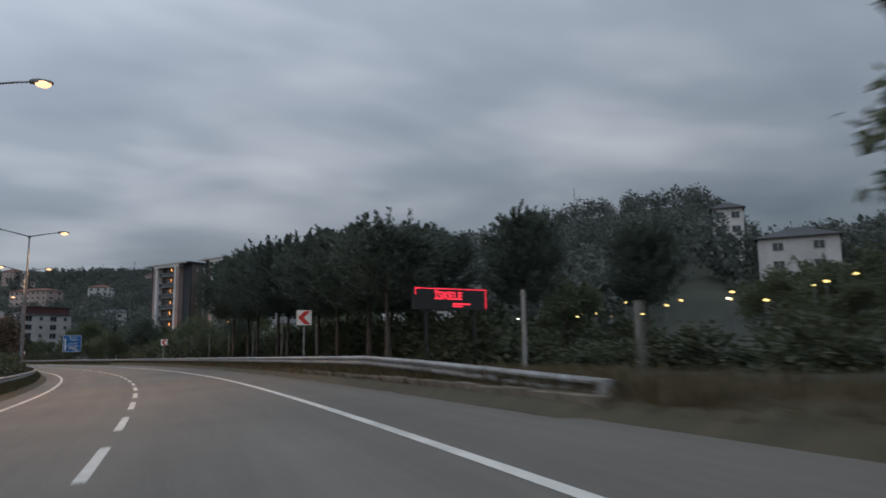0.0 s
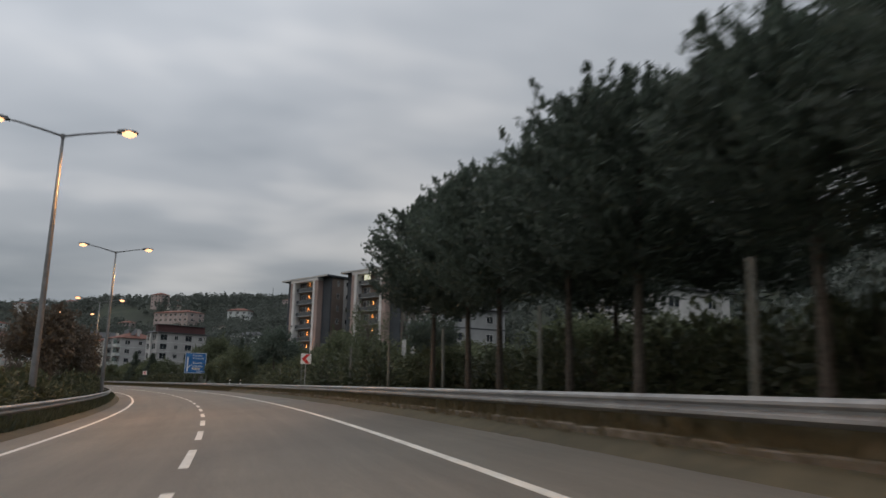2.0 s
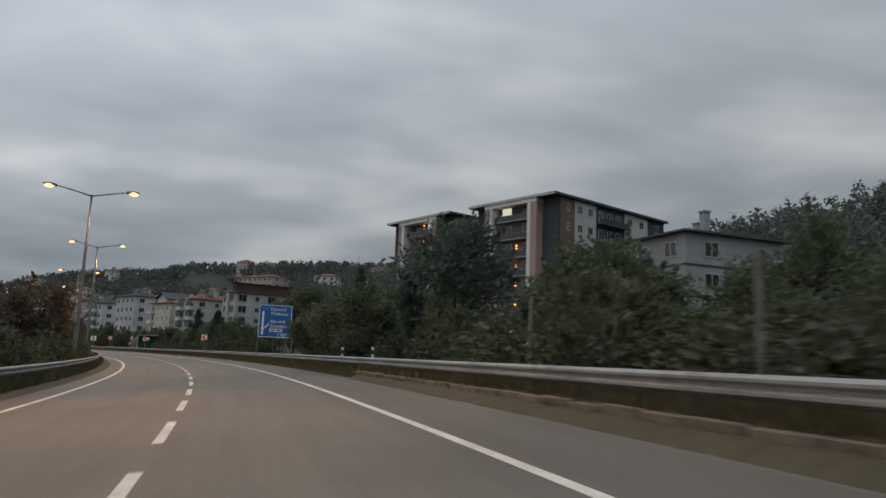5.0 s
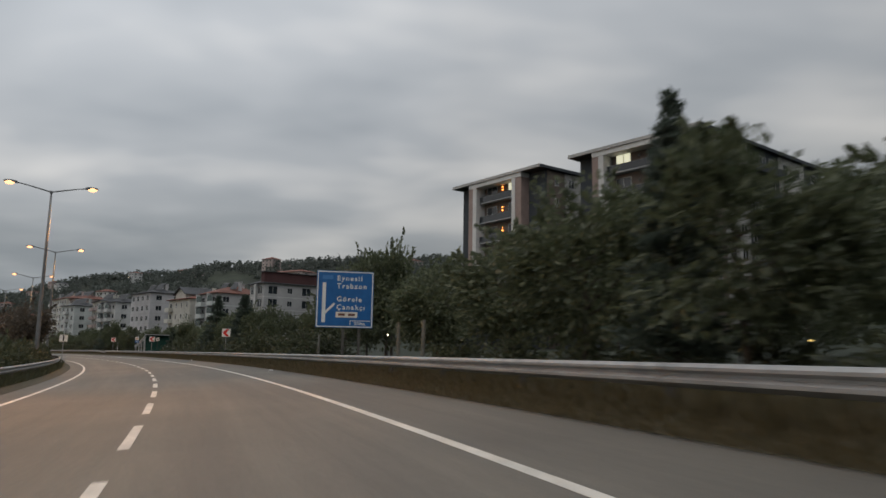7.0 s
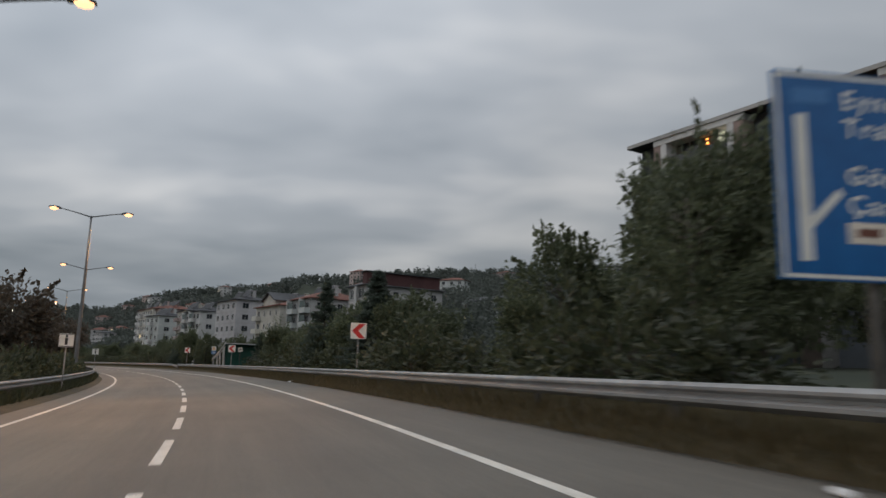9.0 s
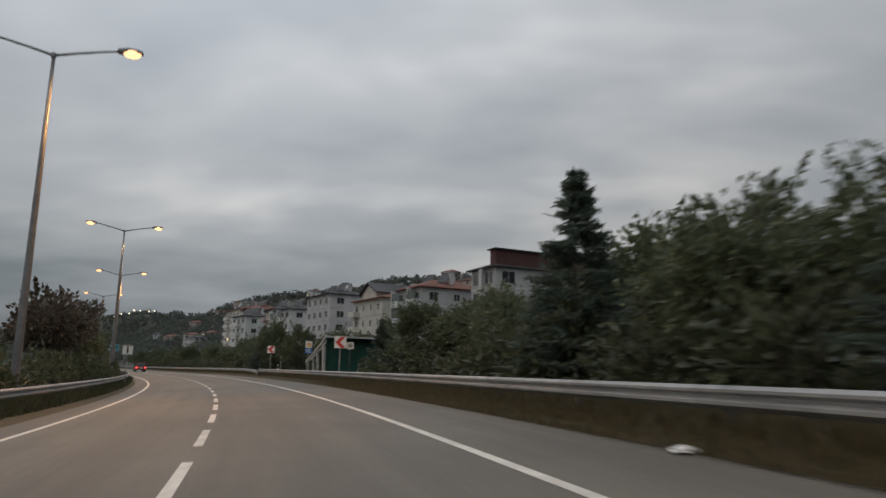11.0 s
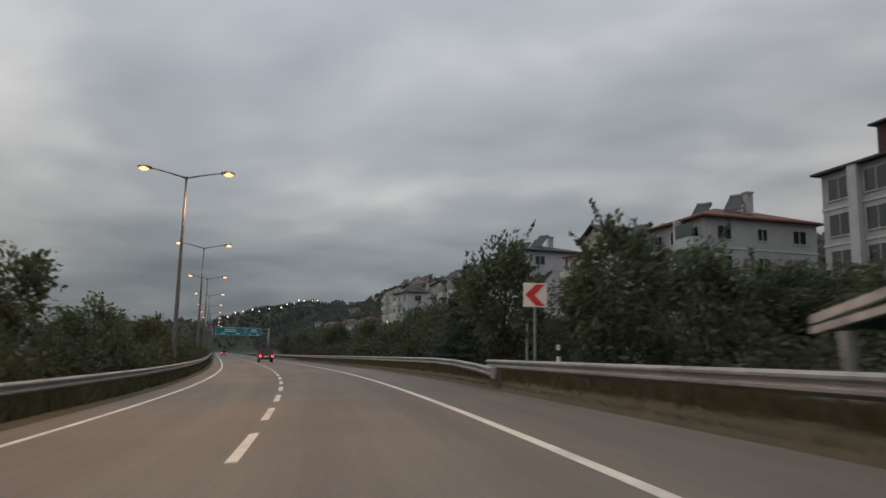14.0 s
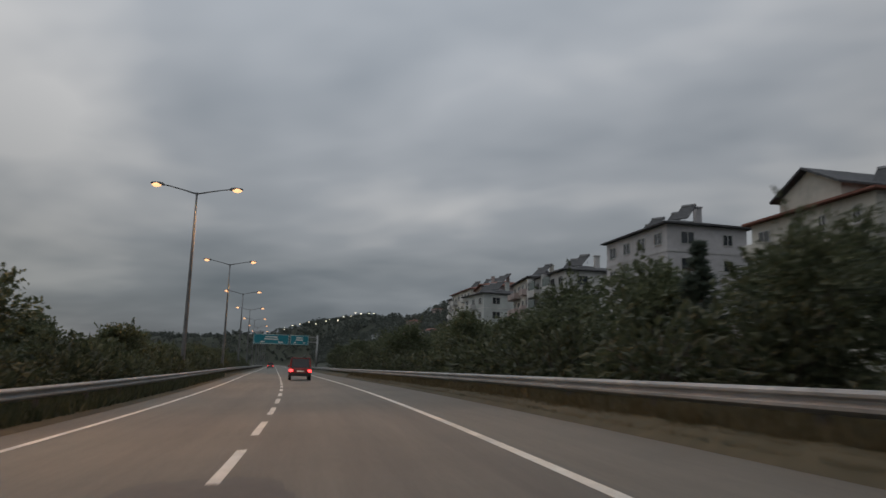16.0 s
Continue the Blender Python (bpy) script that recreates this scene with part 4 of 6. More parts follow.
def apartment(s, d, length, depth, top, floors, wall, trim, roof, label, balconies=(), turn=0.0, win="wide", seed=1, fh=2.95, solar=2, chimneys=2, attic=None, lit=0.012, end_windows=2, glazed=False):
    """A block of flats: x away from the road, y along it, its corner at s, d; top: height of its eaves."""
    rng = random.Random(seed)
    x, y = road_xy(s, d)
    b = thing("apartment_block", label, "apartment building", pose(x, y, 0, 0, 0, math.degrees(turn_at(s)) + turn))
    base = ground_z(s, d + depth / 2) - 2.0
    part("wall", boxes((0, 0, base, depth, length, top)), wall, b, bevel=0.03)
    # slab lines between storeys
    z = top - fh
    levels = []
    while z > base and len(levels) < floors:
        levels.append(z)
        z -= fh
    part("slab_edges", boxes(*[(-0.06, -0.06, zz - 0.12, depth + 0.06, length + 0.06, zz + 0.06) for zz in levels]), trim, b)
    n = max(2, int(length / 3.1))
    for k, zz in enumerate(levels):
        for i in range(n):
            yy = length * (i + 0.5) / n
            if i in balconies:
                bm = boxes((-1.25, yy - 1.4, zz - 0.14, 0, yy + 1.4, zz + 0.04), (-1.25, yy - 1.4, zz + 0.04, -1.17, yy + 1.4, zz + 0.95),
                           (-1.17, yy - 1.4, zz + 0.04, -0.02, yy - 1.32, zz + 0.95), (-1.17, yy + 1.32, zz + 0.04, -0.02, yy + 1.4, zz + 0.95))
                part("balcony", bm, trim, b)
                if glazed:
                    part("balcony_glass", boxes((-1.21, yy - 1.36, zz + 1.0, -1.17, yy + 1.36, zz + 2.35)), GREEN_GLASS, b, "dark green balcony glazing")
                window(b, "tall", -0.04, yy, zz + 1.15, -90, rng.random() < lit)
            else:
                window(b, win, -0.04, yy, zz + 1.5, -90, (1 + (rng.random() < 0.4)) if rng.random() < lit else 0)
        for i in range(end_windows):
            window(b, win if i % 2 == 0 else "plain", depth * (i + 0.5) / end_windows, -0.04, zz + 1.5, 0, (1 + (rng.random() < 0.4)) if rng.random() < lit else 0)
    rz = top
    if roof == "hip":
        part("roof", hip_roof(0, 0, depth, length, top, 1.9), TILE_RED, b, "faded red tiled roof")
        rz = top + 1.45
    else:
        part("roof", hip_roof(0, 0, depth, length, top, 1.5), ROOF_DARK, b, "dark shallow roof")
        rz = top + 1.1
    if glazed:
        for i in balconies:
            yy = length * (i + 0.5) / n
            part("balcony_pier", boxes((-1.3, yy + 1.42, base, -0.02, yy + 1.75, top)), OFFWHITE_WALL, b, "white pier beside the balconies")
    if attic == "wedge":
        a = part("attic", boxes((-0.15, -0.25, top + 0.2, depth * 0.95, 1.4, top + 2.55)), MAROON_WALL, b, "dark red clad attic end")
        part("bay_pier", boxes((-0.55, length * 0.5 - 0.45, base, -0.02, length * 0.5 + 0.45, top)), OFFWHITE_WALL, b, "white pier between the wide windows")
        part("attic_roof", boxes((-0.5, -0.6, top + 2.55, depth * 0.98, 1.9, top + 2.71)), ROOF_DARK, a, "thin flat attic roof")
    elif attic == "gable":
        y0, y1 = length * 0.25, length * 0.75
        bm = bmesh.new()
        prism(bm, [(y0, top + 0.2), (y1, top + 0.2), (y1, top + 1.5), ((y0 + y1) / 2, top + 3.2), (y0, top + 1.5)], 0.3, depth * 0.7)
        me = mesh_of("attic", bm, wall)
        me.transform(Matrix(((0, 1, 0, 0), (1, 0, 0, 0), (0, 0, 1, 0), (0, 0, 0, 1))))
        me.flip_normals()
        part("attic", me, wall, b, "gabled attic")
        bm = bmesh.new()
        c = (y0 + y1) / 2
        prism(bm, [(y0 - 0.5, top + 1.3), (c, top + 3.3), (y1 + 0.5, top + 1.3), (y1 + 0.5, top + 1.48), (c, top + 3.5), (y0 - 0.5, top + 1.48)], -0.3, depth * 0.75)
        me = mesh_of("attic_roof", bm, ROOF_DARK)
        me.transform(Matrix(((0, 1, 0, 0), (1, 0, 0, 0), (0, 0, 1, 0), (0, 0, 0, 1))))
        me.flip_normals()
        part("attic_roof", me, ROOF_DARK, b, "dark gable roof")
    for i in range(chimneys):
        cx, cy = rng.uniform(0.2, 0.8) * depth, length * (i + rng.uniform(0.3, 0.7)) / chimneys
        part("chimney", boxes((cx - 0.35, cy - 0.35, rz - 0.5, cx + 0.35, cy + 0.35, rz + 1.7), (cx - 0.45, cy - 0.45, rz + 1.7, cx + 0.45, cy + 0.45, rz + 1.85)), wall, b)
    for i in range(solar + 1 if solar else 0):
        solar_heater(b, depth * rng.uniform(0.3, 0.5), length * (i + 0.5) / (solar + 1), rz)
    return b


apartment(272.0, 42.4, 7.4, 17, 16.6, 5, GREY_WALL, OFFWHITE_WALL, "darkhip", "grey five-storey apartment block with a dark red attic", (), win="broad", seed=3, attic="wedge", solar=0, end_windows=4)
apartment(290.6, 40, 9.6, 13.5, 15.3, 5, GREY_WALL, MINT_WALL, "hip", "pale grey apartment block with enclosed balconies and a red roof", (0, 2), seed=4, solar=1, chimneys=2, glazed=True, end_windows=3)
apartment(304.0, 39, 14, 13, 14.5, 5, CREAM_WALL, CREAM_WALL, "hip", "cream apartment block with narrow windows and a tiled roof", (3,), win="narrow", seed=5, solar=1, attic="gable")
apartment(333.0, 39.6, 15, 10, 17.7, 6, LILAC_WALL, GREY_WALL, "darkhip", "pale lilac apartment block with recessed balconies and a roof terrace", (4,), seed=6, solar=3, lit=0.0)
apartment(362.0, 39.6, 13, 11, 16.2, 5, OFFWHITE_WALL, OFFWHITE_WALL, "darkhip", "off-white apartment block with dark glazed balcony stripes", (1, 3), seed=7, glazed=True)
apartment(383.0, 41.5, 14, 10, 17.6, 5, CREAM_WALL, PINK_WALL, "darkhip", "cream apartment block with brownish balconies", (0, 2, 3), turn=-7, seed=8)
apartment(405.0, 39.5, 12, 11, 16.8, 5, MINT_WALL, OFFWHITE_WALL, "darkhip", "pale green apartment block with white balconies", (1, 3), turn=5, seed=9)
apartment(423.0, 44, 13, 12, 20.5, 6, PINK_WALL, OFFWHITE_WALL, "hip", "pinkish apartment block with long white balconies", (0, 3), turn=-10, seed=14)
apartment(440.0, 46, 20, 12, 21.5, 6, CREAM_WALL, OFFWHITE_WALL, "hip", "cream apartment block with white balconies on the slope", (1, 4), seed=10)
apartment(466.0, 52, 24, 12, 23.0, 6, GREY_WALL, OFFWHITE_WALL, "darkhip", "grey apartment block on the slope", (2, 5), seed=11)
apartment(137.0, 42.0, 12, 12, 13.6, 4, SLATE_PALE, TOWER_DARK, "darkhip", "pale slate four-storey house with white windows and dark roof", (1,), seed=12, solar=0, lit=0.0)
apartment(104.0, 52.0, 14, 12, 13.4, 3, OFFWHITE_WALL, OFFWHITE_WALL, "darkhip", "white three-storey house with wide balconies", (0, 2, 3), seed=13, solar=0, lit=0.0)


def tower(m, seed, label):
    """A slate tower: front to -y with two white columns and lamp-lit balconies, a second seen side at its +x end."""
    rng = random.Random(seed)
    t = thing("apartment_tower", label, "apartment building", m, "slate towers")
    W, L, H, fh = 18.5, 30.0, 26.6, 3.12
    part("wall", boxes((0, 0, -2, W, L, H)), TOWER_DARK, t)
    part("podium", boxes((-0.4, -3.9, -2, W + 0.4, -0.003, 6.2)), TOWER_DARK, t, "dark podium before the ground floor", bevel=0.04)
    # each column: a white pier on the balconies' side, a pinkish-brown one outside it
    for x0, x1, x2 in ((5.2, 4.35, 3.3), (13.2, 13.95, 15.2)):
        c = part("column", boxes((min(x0, x1), -1.78, 6.203, max(x0, x1), -0.003, H - 0.7)), TOWER_FACE, t, "full-height white column", bevel=0.03)
        e = 0.003 if x2 > x1 else -0.003
        part("column_flank", boxes((min(x1 + e, x2), -1.72, 6.203, max(x1 + e, x2), -0.003, H - 0.7)), TOWER_PINK, c, "pinkish brown outer pier", bevel=0.03)
    part("column_beam", boxes((3.3, -1.78, H - 0.697, 15.2, -0.05, H - 0.025)), TOWER_FACE, t, "white beam under the eaves", bevel=0.03)
    part("fascia", boxes((-0.62, -1.94, H - 0.02, W + 0.62, -1.80, H + 0.40)), TOWER_WHITE, t, "pale grey roof fascia")
    part("side_fascia", boxes((W + 0.52, -1.80, H - 0.02, W + 0.66, L + 0.5, H + 0.40), (-0.66, -1.80, H - 0.02, -0.52, L + 0.5, H + 0.40)), TOWER_DARK, t, "dark roof fascia")
    part("back_panel", boxes((5.25, -0.06, 0, 13.15, -0.003, H - 0.7)), TOWER_BROWN, t, "brown recessed wall")
    part("slate_cladding", boxes((15.25, -0.14, 0, W - 0.05, -0.003, H - 0.05), (0.05, -0.14, 0, 3.25, -0.003, H - 0.05)), TOWER_DARK, t, "dark slate cladding")
    part("corner_panel", boxes((W + 0.003, 0.2, 0, W + 0.08, 3.8, H - 0.1)), TOWER_BROWN, t, "brown render panel")
    part("pale_panel", boxes((W + 0.003, 3.8, 0, W + 0.10, 9.4, H - 0.1)), TOWER_WHITE, t, "pale render panel")
    part("pale_panel", boxes((W + 0.003, 17.5, 0, W + 0.10, 24.5, H - 0.1)), TOWER_WHITE, t, "pale render panel")
    part("roof", hip_roof(0, -1.2, W, L, H + 0.06, 0.55, 0.5), ROOF_DARK, t, "dark shallow roof with deep eaves")
    part("roof_house", boxes((6, 5, H + 0.4, 11, 9, H + 1.7), (8, 14, H + 0.4, 14, 20, H + 1.9), (11.5, 6.5, H + 0.4, 13.5, 8, H + 1.3)), TOWER_WHITE, t, "pale roof housing")
    k = 0
    z = H - fh
    while z > 6.3:
        part("balcony", boxes((5.25, -1.1, z - 0.12, 13.15, -0.06, z + 0.06)), SLATE_PALE, t, "grey balcony slab")
        part("parapet", boxes((5.25, -1.08, z + 0.06, 13.15, -1.02, z + 0.95)), WINDOW, t, "dark glass balcony parapet")
        part("balcony_rail", boxes((5.25, -1.10, z + 0.95, 13.15, -1.0, z + 1.01)), POLE_STEEL, t)
        lights = {(0, 2): (2, 0), (0, 1): (0, 2), (6, 1): (2, 0)}.get((k, seed), (0, 0))
        for x, glow in zip((7.1, 11.9), lights):
            window(t, "broad", x, -0.09, z + 1.55, 0, glow)
        bm = bmesh.new()
        tube(bm, [(9.5, -0.16, z + 1.72), (9.5, -0.16, z + 2.02)], [0.10, 0.10], 8)
        lamp = part("wall_lamp", bm, POLE_STEEL, t, "small wall lamp")
        if rng.random() < 0.85:
            part("lamp_glow", boxes((9.42, -0.24, z + 1.55, 9.58, -0.08, z + 1.71), (9.42, -0.24, z + 2.03, 9.58, -0.08, z + 2.17)), WARM_GLOW, lamp, "glowing orange lamp ends")
        window(t, "narrow", W + 0.1, 2.1, z + 1.6, 90, 0)
        for y in (5.1, 7.8):
            window(t, "plain", W + 0.13, y, z + 1.6, 90, 0)
        for y in (10.9, 13.3, 15.7):
            window(t, "tall", W + 0.03, y, z + 1.3, 90, 1 if (k, seed) == (5, 2) and y > 15 else 0)
        part("balcony", boxes((W, 9.7, z - 0.12, W + 1.1, 17.3, z + 0.04), (W + 1.02, 9.7, z + 0.04, W + 1.1, 17.3, z + 0.9)), TOWER_DARK, t, "dark side balcony")
        for y in (19, 22.5, 27.5):
            window(t, "plain", W + (0.13 if y < 25 else 0.03), y, z + 1.6, 90, 0)
        z -= fh
        k += 1
    return t


tower(pose(-18.8, 230.0, 1.0, 0, 0, -52.0), 1, "slate-grey apartment tower with white columns and orange balcony lamps")
tower(pose(-3.3, 210.5, 1.0, 0, 0, -50.0), 2, "slate-grey apartment tower with a pale side and lit top flat")


def ground_spot(x, y, z, aim):
    """A small uplight at the foot of a column, with its lamp."""
    spot = thing("ground_spotlight", "small lit spotlight at the foot of a tower column", "spotlight", pose(x, y, z), "uplights at the towers")
    bm = bmesh.new()
    tube(bm, [(0, 0, -0.02), (0, 0, 0.22)], [0.12, 0.15], 12)
    part("housing", bm, SIGN_BLACK, spot)
    bm = bmesh.new()
    tube(bm, [(0, 0, 0.221), (0, 0, 0.235)], [0.13, 0.13], 12)
    part("lens", bm, WARM_GLOW, spot, "glowing warm lens")
    light = new("uplight", bpy.data.lights.new("uplight", "SPOT"))
    light.data.energy, light.data.color, light.data.spot_size, light.data.spot_blend, light.data.shadow_soft_size = 420.0, (1.0, 0.42, 0.2), radians(60), 0.8, 0.12
    light.matrix_world = look((x, y, z + 0.26), aim)


# uplights before the inner columns
for x, y, z, aim in ((-12.58, 216.84, 7.22, (-11.5, 217.8, 14.0)), (-2.99, 205.15, 7.22, (-1.9, 206.1, 14.0))):
    ground_spot(x, y, z, aim)


def house(s, d, w, l, h, wall, roof_mat, label, seed, turn=0.0):
    rng = random.Random(seed)
    x, y = road_xy(s, d)
    g = min(ground_z(s, d), ground_z(s + l, d), ground_z(s, d + w))
    b = thing("hillside_house", label, "house", pose(x, y, g, 0, 0, math.degrees(turn_at(s)) + turn), "houses on the hill")
    part("wall", boxes((0, 0, -2, w, l, h)), wall, b)
    part("roof", hip_roof(0, 0, w, l, h, rng.uniform(1.2, 2.2), 0.5), roof_mat, b)
    z = h - 1.4
    while z > 0:
        n = max(2, int(l / 3.4))
        for i in range(n):
            window(b, "wide", -0.04, l * (i + 0.5) / n, z, -90, 1 if rng.random() < 0.04 else 0)
        for i in range(2):
            window(b, "wide", w * (i + 0.5) / 2, -0.04, z, 0, 0)
        z -= 3.0
    return b


_walls = [(OFFWHITE_WALL, "off-white"), (CREAM_WALL, "cream"), (PINK_WALL, "pinkish"), (GREY_WALL, "grey"), (MINT_WALL, "pale green")]
house(437, 152, 13, 27, 15.5, PINK_WALL, TILE_RED, "large pinkish block on the hill with a tiled roof", 50, 14)
house(455, 110, 12, 30, 9, PINK_WALL, TILE_RED, "long reddish terrace on the slope", 51, 12)
house(77, 97, 12, 10, 8, OFFWHITE_WALL, ROOF_DARK, "plain white block on the hillside", 52, -56)
house(96, 117, 6, 7, 9.5, OFFWHITE_WALL, ROOF_DARK, "narrow white block on the hilltop", 53, -52)
house(395, 100, 10, 12, 8, OFFWHITE_WALL, ROOF_DARK, "small white house below the ridge", 54)
_rng = random.Random(77)
_spots = []
while len(_spots) < 46:
    s, d = _rng.uniform(230, 1150), _rng.uniform(66, 330)
    if d < 66 + (s - 230) * 0.02 or (120 < s < 260 and d < 110):
        continue
    if all((s - a) ** 2 + (d - b) ** 2 > 24 ** 2 for a, b in _spots) and not (425 < s < 500 and 90 < d < 190):
        _spots.append((s, d))
for k, (s, d) in enumerate(_spots):
    w, name = _walls[_rng.randrange(5)]
    roof_mat, rname = (TILE_RED, "red tiled") if _rng.random() < 0.6 else (ROOF_DARK, "dark")
    house(s, d, _rng.uniform(8, 12), _rng.uniform(9, 16), _rng.choice((6, 6, 9, 12)), w, roof_mat, f"{name} hillside house with a {rname} roof among trees", 100 + k, _rng.uniform(-35, 35))


# ---- small lights away from the road ----
def small_lamp(m, h, glow, label):
    lamp = thing("garden_lamp", label, "lamp post", m, "small lamps off the road")
    bm = bmesh.new()
    tube(bm, [(0, 0, -0.3), (0, 0, h)], [0.05, 0.04], 6)
    part("pole", bm, POLE_STEEL, lamp)
    bm = bmesh.new()
    bmesh.ops.create_uvsphere(bm, u_segments=10, v_segments=6, radius=0.085, matrix=pose(0, 0, h + 0.1) @ Matrix.Diagonal((1.3, 1.3, 0.8, 1)))
    part("globe", bm, glow, lamp, "glowing globe", smooth_shade=True)


for s, d, h, warm in ((44, 31, 2.9, 1), (43, 31.6, 2.6, 1), (44.8, 30.2, 3.0, 1), (46, 36.5, 3.0, 1), (47.6, 37, 3.4, 1), (37, 29, 2.6, 1), (36.2, 31.4, 3.2, 1), (31, 30, 3.0, 1), (29, 34, 3.2, 1), (27, 28, 2.8, 1), (26, 31, 3.4, 1), (25.5, 33, 2.4, 1), (41, 27, 2.8, 1), (47, 38, 3.2, 1), (36, 30, 3.0, 1), (34, 33, 3.0, 0), (58, 40, 2.6, 0), (64, 38, 2.8, 0), (52, 30, 2.4, 0), (30, 29, 3.4, 1), (28, 36, 3.6, 1),
                      (112, 26, 3.0, 0), (120, 22, 2.2, 1), (128, 18, 2.0, 0), (134, 24, 2.2, 0), (150, 20, 2.6, 0), (168, 16, 2.1, 0), (137, 16, 1.1, 1), (135.4, 16.6, 1.0, 1), (133, 17, 1.3, 1), (262, 27, 4.2, 1), (98, 24, 3.0, 0)):
    small_lamp(put(s, d), h, FAR_LIGHT if not warm else GARDEN_LIGHT, "small lamp post with a glowing globe off the road")
_rng = random.Random(9)
for k in range(15):
    s = 1690 + _rng.uniform(-40, 40) + 5 * k
    d = 5 + 14 * k + _rng.uniform(-5, 5)
    z = 7 + _rng.uniform(0, 3)
    x, y = road_xy(s, d)
    ob = thing("hill_street_lamp", "distant street lamp glowing on the dark hillside", "street lamp", pose(x, y, ground_z(s, d)), "lamps on the hill")
    bm = bmesh.new()
    tube(bm, [(0, 0, -1), (0, 0, z)], [0.10, 0.07], 5)
    part("pole", bm, POLE_STEEL, ob)
    bm = bmesh.new()
    bmesh.ops.create_icosphere(bm, subdivisions=1, radius=0.42 + s * 0.0003, matrix=pose(0, 0, z + 0.3))
    part("globe", bm, FAR_LIGHT, ob, "glowing globe")


# ---- trees, hedges, grass ----
def leaves_mesh(name, centres, normals, sizes, slim, material, rng):
    """One small bent leaf or spray of needles at each centre."""
    n = len(centres)
    a = rng.normal(size=(n, 3)) * 0.55 + normals
    a /= np.linalg.norm(a, axis=1)[:, None]
    b = np.cross(a, rng.normal(size=(n, 3)))
    b /= np.linalg.norm(b, axis=1)[:, None] + 1e-9
    half, wide = a * sizes[:, None] * 0.5, b * sizes[:, None] * slim * 0.5
    up = np.cross(a, b) * sizes[:, None] * 0.12
    verts = np.stack([centres - half, centres + wide + up, centres + half, centres - wide + up], 1).reshape(-1, 3)
    me = bpy.data.meshes.new(name)
    idx = np.arange(4 * n).reshape(-1, 4)
    faces = np.concatenate([idx[:, [0, 1, 2]], idx[:, [0, 2, 3]]])
    me.from_pydata(verts.tolist(), [], faces.tolist())
    me.materials.append(material)
    return me


